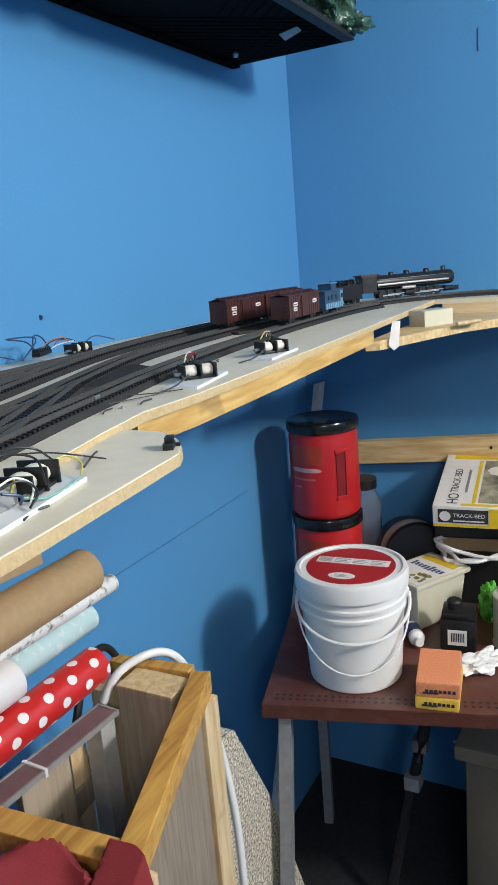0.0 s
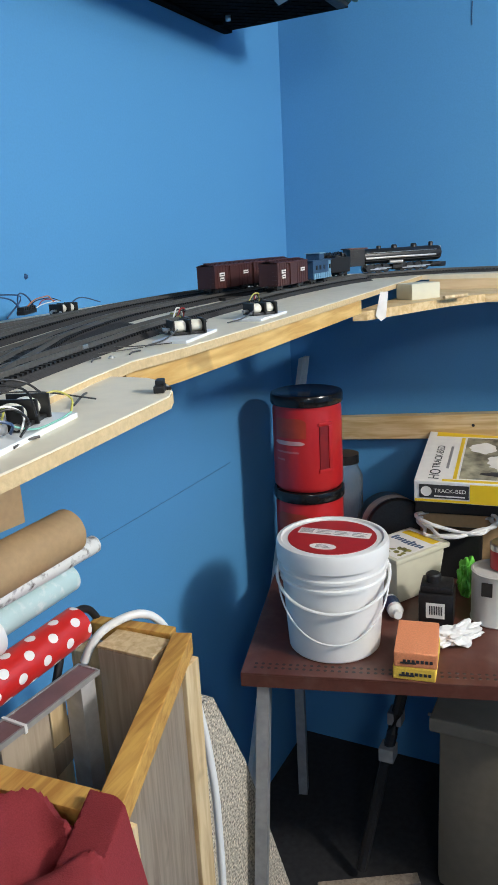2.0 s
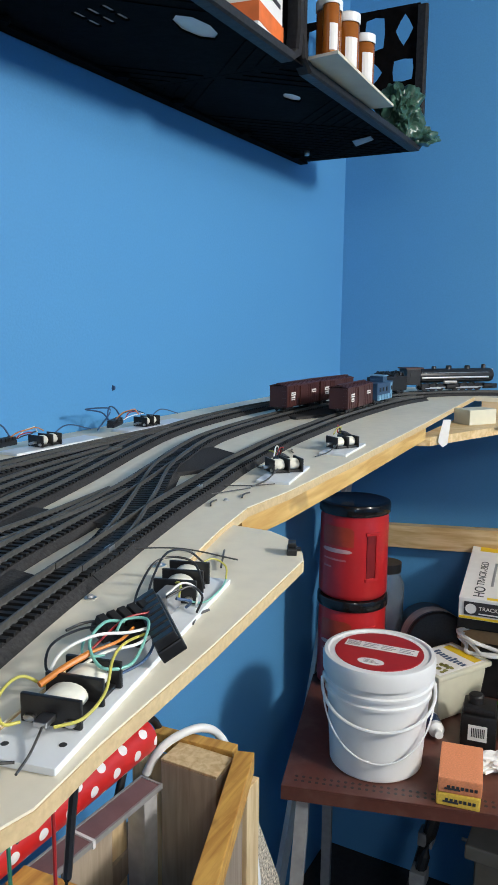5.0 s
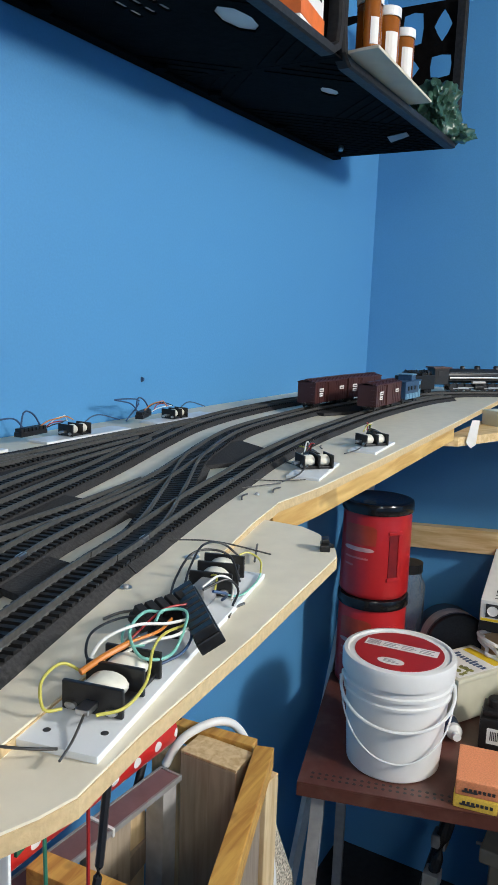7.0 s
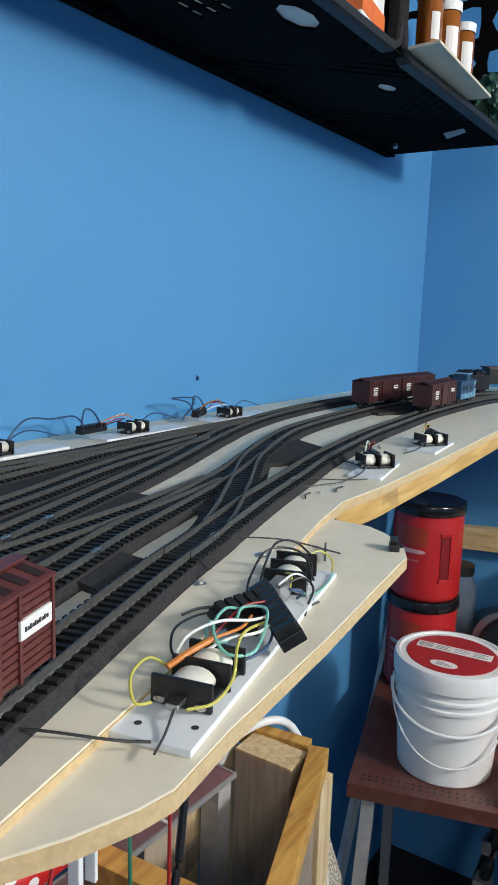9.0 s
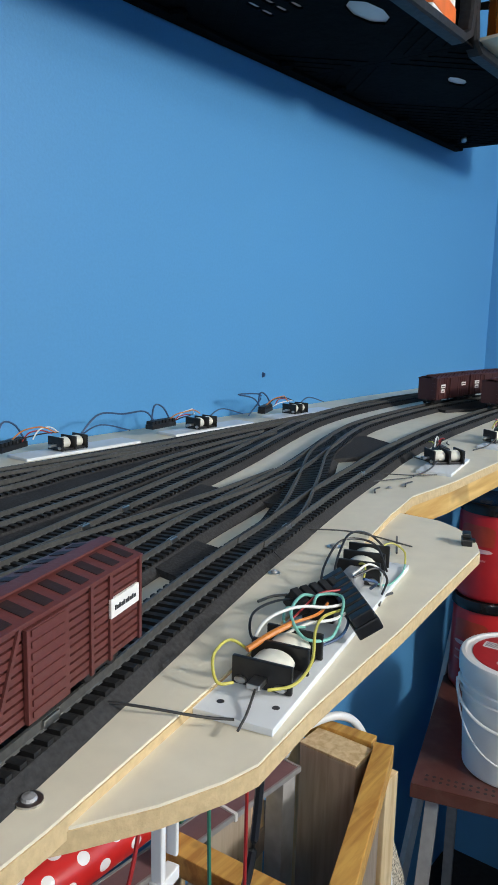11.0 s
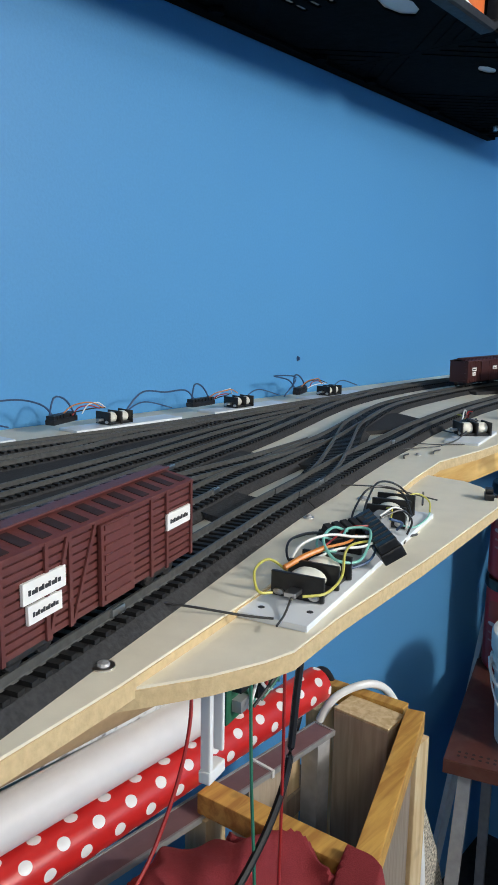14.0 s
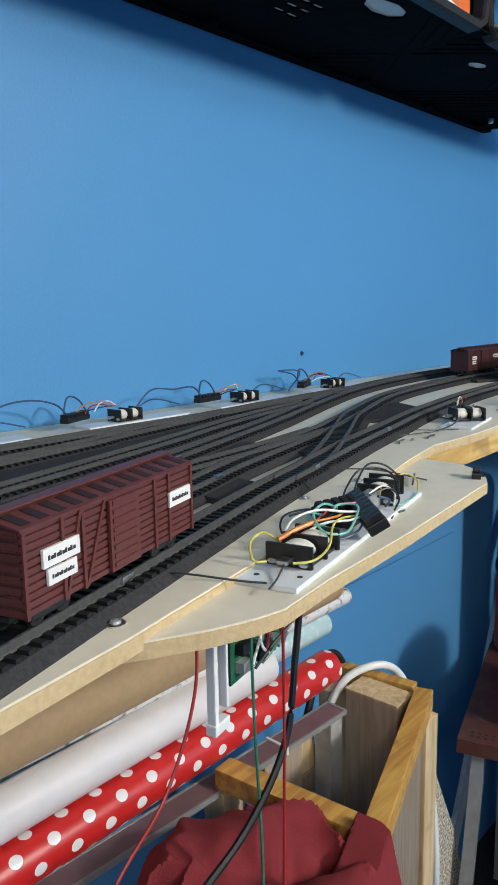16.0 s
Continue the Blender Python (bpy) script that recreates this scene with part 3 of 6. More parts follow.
        if stock:
            for k in range(8):
                part("end_slat", boxm(s * L - 0.0004, s * L + 0.0008, -Wd + 0.001, Wd - 0.001, z0 + 0.001 + k * 0.0046, z0 + 0.0042 + k * 0.0046), CARRED, car)
    return car


box_car(on_track("A", -1.066), "reddish brown slatted stock car with white name panels", True)
box_car(on_track("M", -0.420), "dark brown boxcar, last of the short freight train")
box_car(on_track("M", -0.336), "dark brown boxcar coupled behind the engine's tender")
box_car(on_track("A", -0.402), "dark brown boxcar standing on the siding before a caboose")

# blue caboose
cab = thing("caboose", on_track("A", -0.322), "faded blue caboose with a pale end platform on the siding", "caboose")
for x in (-0.032, 0.032):
    truck(cab, x)
part("body", boxm(-0.042, 0.034, -0.0155, 0.0155, 0.0085, 0.040, bevel=0.0006), CABOOSE, cab)
part("roof", boxm(-0.046, 0.047, -0.0172, 0.0172, 0.040, 0.0425, bevel=0.0008), CABOOSE, cab)
cup = part("cupola", boxm(-0.006, 0.018, -0.0135, 0.0135, 0.0425, 0.0535, bevel=0.0006), CABOOSE, cab)
part("cupola_roof", boxm(-0.008, 0.020, -0.0155, 0.0155, 0.0535, 0.0553), CABLIGHT, cup)
part("end_wall", boxm(0.0342, 0.046, -0.0156, 0.0156, 0.0085, 0.0395, bevel=0.0004), CABLIGHT, cab, "pale blue end")
part("side_skirt", boxm(-0.042, 0.034, -0.0166, -0.0156, 0.0087, 0.019), CABLIGHT, cab, "pale blue lower side with railings")
for k in range(9):
    part("railing_post", boxm(-0.040 + k * 0.009, -0.0392 + k * 0.009, -0.0176, -0.0167, 0.0087, 0.019), CABLIGHT, cab)
for x in (-0.026, -0.008, 0.012, 0.040):
    part("window", boxm(x - 0.003, x + 0.003, -0.0168, -0.0154, 0.025, 0.033), BLACK, cab)

# steam engine and tender
tender = thing("tender", on_track("M", -0.213), "black coal tender behind the steam engine", "tender")
part("tank", boxm(-0.052, 0.050, -0.0165, 0.0165, 0.0085, 0.040, bevel=0.0015), LOCO, tender)
coal = bmesh.new()
for k in range(70):
    box(coal, -0.0035, 0.0035, -0.0035, 0.0035, -0.003, 0.003, m=pose(random.uniform(-0.03, 0.045), random.uniform(-0.012, 0.012), 0.041 + random.uniform(0, 0.006), random.uniform(0, 90), random.uniform(0, 90), 0))
part("coal", coal, BLACK, tender)
for x in (-0.033, 0.033):
    truck(tender, x)
em = on_track("M", -0.114) @ Matrix.Diagonal((1.16, 1.0, 1.06, 1))
eng = thing("steam_engine", em, "black articulated steam engine with bright side rods on the curve", "steam engine")
part("boiler", lathe([(0, -0.088), (0.0145, -0.088), (0.0155, -0.084), (0.0155, 0.083), (0.014, 0.088), (0.006, 0.090), (0, 0.090)], 24, m=pose(0.015, 0, 0.034, 0, 90, 0)), LOCO, eng, smooth=True)
cabin = part("cab", boxm(-0.106, -0.074, -0.0165, 0.0165, 0.016, 0.050, bevel=0.001), LOCO, eng)
part("cab_roof", boxm(-0.110, -0.068, -0.0178, 0.0178, 0.050, 0.053, bevel=0.001), CARDARK, cabin, "dull red cab roof")
for s in (-1, 1):
    part("cab_window", boxm(-0.098, -0.084, s * 0.0168 - 0.0004, s * 0.0168 + 0.0004, 0.034, 0.044), BLACK, cabin)
for x, r, h in ((0.085, 0.0048, 0.058), (0.045, 0.0062, 0.056), (0.0, 0.0062, 0.056), (-0.035, 0.0050, 0.055)):
    part("dome", lathe([(r * 1.25, 0.046), (r, 0.049), (r, h - 0.002), (r * 0.7, h), (0, h)], 16, m=pose(x, 0, 0)), LOCO, eng, smooth=True)
part("running_board", boxm(-0.074, 0.100, -0.0178, 0.0178, 0.0245, 0.0258), LOCO, eng)
part("pilot", prism([(0.098, -0.014), (0.120, -0.003), (0.120, 0.003), (0.098, 0.014)], 0.004, 0.014), LOCO, eng)
part("headlight", lathe([(0, 0), (0.003, 0), (0.003, 0.004), (0, 0.004)], 12, m=pose(0.104, 0, 0.045, 0, 90, 0)), SILVER, eng)
for s in (-1, 1):
    for x in (-0.060, -0.042, -0.024, 0.012, 0.030, 0.048, 0.066):
        w = part("driver", lathe([(0, -0.0014), (0.0085, -0.0014), (0.0092, -0.0004), (0.0085, 0.0014), (0, 0.0014)], 18, m=pose(x, s * 0.0100, 0.0092, 90, 0, 0)), LOCO, eng)
        part("tyre", lathe([(0.0072, 0.0015), (0.0086, 0.0017), (0.0090, 0.0009)], 18, m=pose(x, s * 0.0100, 0.0092, 90 * s, 0, 0)), SILVER, w)
    for xa, xb in ((-0.060, -0.024), (0.012, 0.066)):
        part("side_rod", boxm(xa, xb, s * 0.0128 - 0.0007, s * 0.0128 + 0.0007, 0.0062, 0.0082), SILVER, eng, "bright side rod")
        part("main_rod", boxm(xa + 0.01, xb + 0.016, s * 0.0142 - 0.0006, s * 0.0142 + 0.0006, 0.0085, 0.0102), SILVER, eng, "bright main rod")
        part("cylinder", lathe([(0, -0.010), (0.0055, -0.010), (0.0055, 0.010), (0, 0.010)], 14, m=pose(xb + 0.022, s * 0.0135, 0.0100, 0, 90, 0)), LOCO, eng)
    part("feed_pipe", tube([(-0.072, s * 0.0160, 0.030), (0.01, s * 0.0164, 0.0305), (0.09, s * 0.0160, 0.030)], 0.0026, 8, step=0.02), SILVER, eng, "bright pipe along the boiler")
    part("air_tank", lathe([(0, -0.016), (0.0036, -0.015), (0.0036, 0.015), (0, 0.016)], 12, m=pose(-0.004, s * 0.0150, 0.0205, 0, 90, 0)), GREYM, eng)
    part("handrail", tube([(-0.07, s * 0.0158, 0.041), (0.02, s * 0.0160, 0.041), (0.095, s * 0.0158, 0.041)], 0.0006, 5, step=0.02), SILVER, eng)


# ---- switch machines ----
def motor(parent, x, y, turn, s=1.0, high=0.72):
    """A small twin-coil machine: black end plates, two white coils, a brass shaft."""
    m = pose(x, y, 0.0035, 0, 0, turn) @ Matrix.Diagonal((s * 0.95, s * 0.95, s * high, 1))
    base = part("motor_frame", boxm(-0.018, 0.018, -0.011, 0.011, 0.0, 0.0035, bevel=0.0005, m=m), BLACK, parent)
    for x0 in (-0.019, 0.000, 0.017):
        part("end_plate", boxm(x0, x0 + 0.0022, -0.0135, 0.0135, 0.0, 0.021, bevel=0.0007, m=m), BLACK, base)
    for x0 in (-0.016, 0.0028):
        part("coil", lathe([(0.002, 0.0), (0.0078, 0.0), (0.0088, 0.0012), (0.0088, 0.0124), (0.0078, 0.0136), (0.002, 0.0136)], 18, m=m @ pose(x0, 0, 0.0106, 0, 90, 0)), TAPE, base, "white taped coil", smooth=True)
    part("plunger", boxm(-0.027, -0.019, -0.003, 0.003, 0.006, 0.010, bevel=0.0006, m=m), SILVER, base)
    for yy in (-0.009, 0.009):
        part("screw", lathe([(0.0028, 0), (0.0026, 0.0012), (0, 0.0018)], 10, m=m @ pose(-0.0192, yy, 0.0045, 0, -90, 0)), SILVER, base)


def wire_loop(parent, a, b, high, color, r=0.0008, bow=0.01):
    a, b = Vector(a), Vector(b)
    mid = (a + b) / 2 + Vector((random.uniform(-bow, bow), random.uniform(-bow, bow), high))
    q1 = a.lerp(mid, 0.5) + Vector((0, 0, high * 0.35))
    q2 = b.lerp(mid, 0.5) + Vector((0, 0, high * 0.35))
    return part("wire", tube([a, q1, mid, q2, b], r, 6, step=0.0025), WIREM[color], parent)


def connector(parent, x, y, z, turn, n=8, tilt=0.0, s=1.0):
    """A strip of black screw terminals."""
    m = pose(x, y, z, tilt, 0, turn) @ Matrix.Diagonal((s, s, s, 1))
    c = part("terminal_strip", boxm(-0.0035 * n, 0.0035 * n, -0.006, 0.006, 0.0, 0.006, bevel=0.0008, m=m), BLACK, parent, "black terminal strip")
    for k in range(n):
        x0 = -0.0035 * n + 0.007 * k + 0.0035
        part("terminal", boxm(x0 - 0.0026, x0 + 0.0026, -0.0052, 0.0052, 0.0058, 0.0105, bevel=0.0006, m=m), BLACK, c)
    return c


LOBE = BENCH - 0.0052
# the pair on the side shelf, sharing one styrene plate
pa, pb, pc, pd = (W(-1.029, -0.310), W(-1.022, -0.331), W(-0.894, -0.303), W(-0.899, -0.282))
ctr = (pa + pb + pc + pd) / 4
ang = math.degrees(math.atan2((pc - pb).y, (pc - pb).x))
sm = thing("switch_machine", pose(ctr.x, ctr.y, LOBE, 0, 0, ang), "twin-coil switch machines with tangled wires on a white plate", "switch machine", "switch machines")
part("plate", boxm(-0.113, 0.113, -0.0185, 0.0185, 0.0, 0.0032, bevel=0.0004), PLATE, sm, "white styrene plate")
motor(sm, -0.066, -0.001, 0, 1.12, 0.55)
motor(sm, 0.080, 0.003, 6, 1.05, 0.66)
connector(sm, 0.008, -0.014, 0.009, 33, 8, -30, 1.15)
connector(sm, 0.006, 0.010, 0.009, -24, 5, 24)
part("bracket", boxm(-0.004, 0.03, -0.006, 0.012, 0.0032, 0.0125, bevel=0.0008), BLACK, sm)
part("clip", boxm(0.038, 0.060, -0.004, 0.006, 0.0032, 0.0155, bevel=0.0015), GREYM, sm, "smoky clear plastic clip")
part("link_rod", tube([(-0.122, -0.0075, 0.0045), (-0.108, -0.005, 0.0048), (-0.090, -0.001, 0.0085)], 0.0006), WIREM["steel"], sm)
for x, y in ((-0.103, 0.010), (-0.097, -0.013), (0.030, 0.015)):
    part("plate_hole", lathe([(0, 0.0034), (0.0016, 0.0034), (0.0018, 0.0031)], 10, m=pose(x, y, 0)), INK, sm)
# the colour-coded leads, curling between the coils and the terminal strips
for color, rr, pts in (
    ("orange", 0.0021, [(-0.060, 0.012, 0.015), (-0.048, 0.006, 0.019), (-0.034, 0.000, 0.021)]),
    ("orange", 0.0011, [(-0.034, 0.000, 0.021), (-0.016, -0.006, 0.020), (0.004, -0.004, 0.018)]),
    ("teal", 0.0011, [(0.010, 0.004, 0.018), (-0.008, 0.006, 0.025), (-0.030, 0.003, 0.024), (-0.040, -0.008, 0.017), (-0.028, -0.017, 0.014), (-0.006, -0.015, 0.018), (0.008, -0.010, 0.022), (0.004, 0.001, 0.022), (-0.010, -0.001, 0.021)]),
    ("teal", 0.0009, [(-0.004, 0.008, 0.016), (-0.022, 0.009, 0.022), (-0.036, 0.003, 0.020), (-0.030, -0.006, 0.018)]),
    ("white", 0.0011, [(-0.052, 0.014, 0.012), (-0.042, 0.011, 0.023), (-0.026, 0.002, 0.026), (-0.010, -0.008, 0.022), (0.010, -0.012, 0.017)]),
    ("white", 0.0011, [(-0.044, 0.008, 0.012), (-0.030, -0.004, 0.019), (-0.014, -0.014, 0.018), (0.006, -0.016, 0.016)]),
    ("yellow", 0.0010, [(-0.052, 0.014, 0.010), (-0.062, 0.020, 0.019), (-0.078, 0.020, 0.018), (-0.086, 0.014, 0.010), (-0.080, 0.009, 0.008)]),
    ("yellow", 0.0010, [(-0.084, -0.009, 0.011), (-0.074, -0.017, 0.011), (-0.056, -0.018, 0.014), (-0.036, -0.012, 0.020), (-0.016, -0.009, 0.019), (0.004, -0.012, 0.016)]),
    ("red", 0.0008, [(-0.034, 0.010, 0.010), (-0.016, 0.004, 0.019), (0.008, 0.002, 0.021), (0.022, -0.006, 0.020)]),
    ("blue", 0.0010, [(-0.032, -0.010, 0.008), (-0.018, -0.018, 0.010), (-0.004, -0.018, 0.012), (0.006, -0.014, 0.014)]),
    ("blue", 0.0012, [(0.052, -0.010, 0.006), (0.046, -0.015, 0.013), (0.036, -0.010, 0.018)]),
    ("black", 0.0009, [(0.012, 0.012, 0.014), (-0.010, 0.019, 0.020), (-0.032, 0.022, 0.021), (-0.046, 0.017, 0.016), (-0.044, 0.012, 0.009)]),
    ("black", 0.0010, [(0.030, 0.014, 0.012), (0.048, 0.018, 0.018), (0.066, 0.016, 0.028), (0.078, 0.008, 0.029), (0.083, -0.004, 0.024), (0.074, -0.014, 0.010)]),
    ("black", 0.0010, [(0.034, 0.008, 0.014), (0.056, 0.012, 0.024), (0.080, 0.013, 0.031), (0.098, 0.006, 0.027), (0.102, -0.006, 0.016)]),
    ("black", 0.0010, [(0.036, -0.004, 0.018), (0.050, -0.013, 0.021), (0.058, -0.018, 0.012), (0.048, -0.018, 0.005)]),
    ("white", 0.0009, [(0.040, -0.002, 0.018), (0.052, -0.008, 0.022), (0.060, -0.014, 0.015), (0.052, -0.016, 0.006)]),
    ("yellow", 0.0009, [(0.064, 0.004, 0.016), (0.058, -0.004, 0.019), (0.050, -0.006, 0.012)]),
    ("yellow", 0.0009, [(0.100, 0.000, 0.016), (0.112, -0.006, 0.018), (0.116, -0.014, 0.012), (0.108, -0.017, 0.005)]),
    ("teal", 0.0008, [(0.108, -0.017, 0.005), (0.090, -0.019, 0.0048), (0.066, -0.017, 0.005), (0.052, -0.012, 0.010)]),
):
    near = [(x - 0.013 * (x < 0.03), y, z * 0.92) for x, y, z in pts]
    part("wire", tube(near, rr * 0.74, 8, step=0.0014), WIREM[color], sm, smooth=True)

# two on the main board
for x, y, a, n in ((-0.713, -0.2365, 11, 0), (-0.603, -0.2335, 5, 1)):
    p = W(x, y)
    s2 = thing("switch_machine", pose(p.x, p.y, BENCH, 0, 0, a), "small switch machine with white coils on a white plate", "switch machine", "switch machines")
    part("plate", boxm(-0.048, 0.050, -0.020, 0.016, 0.0, 0.003, bevel=0.0004), PLATE, s2, "white styrene plate")
    motor(s2, 0.008 - 0.004 * n, 0.0, -52 + 14 * n, 1.0)
    connector(s2, 0.030 + 0.012 * n, 0.010, 0.008, 30, 4, 15)
    for c in ("black", "yellow", "black", "white", "red"):
        wire_loop(s2, (random.uniform(-0.012, 0.012), 0.008, 0.022), (0.034, 0.012, 0.016), random.uniform(0.003, 0.012), c, 0.0008)
    part("link_rod", tube([(-0.075, 0.012, 0.002), (-0.045, 0.004, 0.004), (-0.014, 0.0, 0.011)], 0.0008), WIREM["steel"], s2)

# those along the wall
for k, x in enumerate((-0.586, -0.716, -0.846, -0.985, -1.12)):
    p = W(x, -0.037)
    s3 = thing("switch_machine", pose(p.x, p.y, BENCH, 0, 0, 0), "switch machine with looping wires beside the blue wall", "switch machine", "switch machines")
    part("plate", boxm(-0.060, 0.105, -0.017, 0.017, 0.0, 0.003, bevel=0.0004), PLATE, s3, "white styrene plate")
    motor(s3, 0.008, 0.0, 0, 1.0)
    connector(s3, -0.062, 0.008, 0.010, 6 if k % 2 else 22, 7, 0)
    for c in ("black", "red", "white", "orange"):
        wire_loop(s3, (random.uniform(-0.012, 0.012), 0.006, 0.022), (-0.05 + random.uniform(-0.02, 0.02), 0.008, 0.016), random.uniform(0.002, 0.014), c, 0.0008)
    far = (-0.20 if k else -0.1)
    part("wire", tube([(-0.07, 0.010, 0.016), (-0.085, 0.014, 0.032), (-0.12, 0.016, 0.040 - 0.008 * (k % 2)), (far + 0.04, 0.018, 0.034), (far, 0.012, 0.006)], 0.0012, 6, step=0.006), WIREM["blue"], s3)
    part("wire", tube([(-0.04, 0.012, 0.016), (-0.05, 0.016, 0.034), (-0.066, 0.016, 0.038), (-0.078, 0.010, 0.016)], 0.0012, 6, step=0.005), WIREM["blue"], s3)
    part("wire", tube([(0.03, 0.010, 0.012), (0.07, 0.016, 0.022), (0.12, 0.014, 0.010)], 0.0010, 6, step=0.006), WIREM["blue"], s3)


def rod(name, pts, r, color, label, cat="wire"):
    return tagged(link(name, tube(pts, r, 6), WIREM[color]), label, cat, "control rods")


def wz(x, y, h):
    v = W(x, y)
    return (v.x, v.y, BENCH + h)


rod("control_rod", [wz(-1.049, -0.286, 0.003), wz(-1.040, -0.300, 0.0035), wz(-1.030, -0.316, 0.0005), wz(-1.024, -0.323, -0.001)], 0.0006, "black", "dark wire rod lying across the side shelf")
rod("control_rod", [wz(-0.893, -0.248, 0.003), wz(-0.880, -0.270, 0.003), wz(-0.872, -0.294, -0.003)], 0.0006, "steel", "thin wire rod linking a switch")
rod("control_rod", [wz(-0.884, -0.292, -0.003), wz(-0.870, -0.285, -0.002), wz(-0.862, -0.281, -0.003)], 0.0008, "steel", "thin wire rod crossing another")
rod("control_rod", [wz(-0.770, -0.213, 0.003), wz(-0.755, -0.235, 0.002), wz(-0.742, -0.247, 0.002)], 0.0006, "steel", "thin wire rod linking a switch")
rod("control_rod", [wz(-0.80, -0.222, 0.002), wz(-0.775, -0.232, 0.002), wz(-0.76, -0.239, 0.002)], 0.0006, "steel", "thin dark wire on the bench top")
v = W(-0.849, -0.307)
clip = thing("terminal_clip", pose(v.x, v.y, LOBE, 0, 0, 25) @ Matrix.Diagonal((0.75, 0.75, 0.7, 1)), "small black plastic clip at the tip of the side shelf", "clip")
part("body", boxm(-0.009, 0.009, -0.005, 0.005, 0.0, 0.007, bevel=0.001), BLACK, clip)
part("jaw", boxm(-0.003, 0.011, -0.004, 0.004, 0.007, 0.012, bevel=0.001), BLACK, clip)
part("tab", boxm(0.007, 0.013, -0.009, -0.002, 0.0, 0.003), BLACK, clip)
for x, y, r in ((-1.073, -0.311, 0.0032), (-0.899, -0.272, 0.0035), (-0.853, -0.236, 0.003), (-0.79, -0.24, 0.002), (-0.94, -0.272, 0.0025), (-1.02, -0.289, 0.002)):
    p = W(x, y)
    t = thing("screw", pose(p.x, p.y, BENCH, 0, 0, random.uniform(0, 90)), "small screw and washer sunk in the painted board", "screw", "screws in the board")
    part("washer", lathe([(r * 1.5, 0), (r * 1.5, 0.0008), (r * 0.8, 0.0010)], 14), SILVER, t)
    part("head", lathe([(r * 0.9, 0.0008), (r * 0.75, 0.002), (0, 0.0026)], 12), GREYM, t)

# small carton, paper tag and stick on the corner ledge
p = W(-0.250, -0.260)
carton = thing("carton", pose(p.x, p.y, BENCH - 0.031, 0, 0, -33), "small worn white carton on the pine ledge", "carton")
part("sleeve", boxm(-0.036, 0.036, -0.022, 0.022, 0.0, 0.030, bevel=0.001), TUB, carton)
part("end_flap", boxm(0.0362, 0.0372, -0.019, 0.019, 0.008, 0.024), BROWN, carton)
p = W(-0.372, -0.2535)
tag = tagged(link("paper_tag", prism([(0, 0), (0.018, 0.002), (0.02, -0.05), (0.010, -0.058), (-0.004, -0.048)], 0, 0.0008), LABEL), "torn white paper tag hanging from the ledge", "paper tag")
tag.matrix_basis = pose(p.x, p.y, BENCH - 0.001, 90, 8, -50) @ Matrix.Diagonal((0.8, 0.85, 1, 1))
p = W(-0.262, -0.305)
stick = tagged(link("wooden_stick", tube([(-0.03, 0, 0.004), (0.035, 0.01, 0.005)], 0.004, 8), PINE_Z), "short wooden stick lying on the ledge", "stick")
stick.matrix_basis = pose(p.x, p.y, BENCH - 0.031, 0, 0, -40)


# ---- crates on the wall ----
def pierced(bm, y0, y1, z0, z1, hole, x, thick):
    """A rectangle in the plane x with one eight-sided hole, given a thickness; hole: centre and half sizes, and how far its corners are cut."""
    cy, cz, hy, hz, cut = hole
    ym, zm = (y0 + y1) / 2, (z0 + z1) / 2
    outer = [(y0, z0), (ym, z0), (y1, z0), (y1, zm), (y1, z1), (ym, z1), (y0, z1), (y0, zm)]
    inner = [(-1, -1), (0, -1), (1, -1), (1, 0), (1, 1), (0, 1), (-1, 1), (-1, 0)]
    inner = [(cy + hy * a * (1 - cut if a and b else 1), cz + hz * b * (1 - cut if a and b else 1)) for a, b in inner]
    for face in (x, x + thick):
        vo, vi = [bm.verts.new((face, *p)) for p in outer], [bm.verts.new((face, *p)) for p in inner]
        for k in range(8):
            bm.faces.new((vo[k], vo[(k + 1) % 8], vi[(k + 1) % 8], vi[k]))
        if face == x:
            first = vo, vi
    for a, b in zip(first, (vo, vi)):
        for k in range(8):
            bm.faces.new((a[k], a[(k + 1) % 8], b[(k + 1) % 8], b[k]))


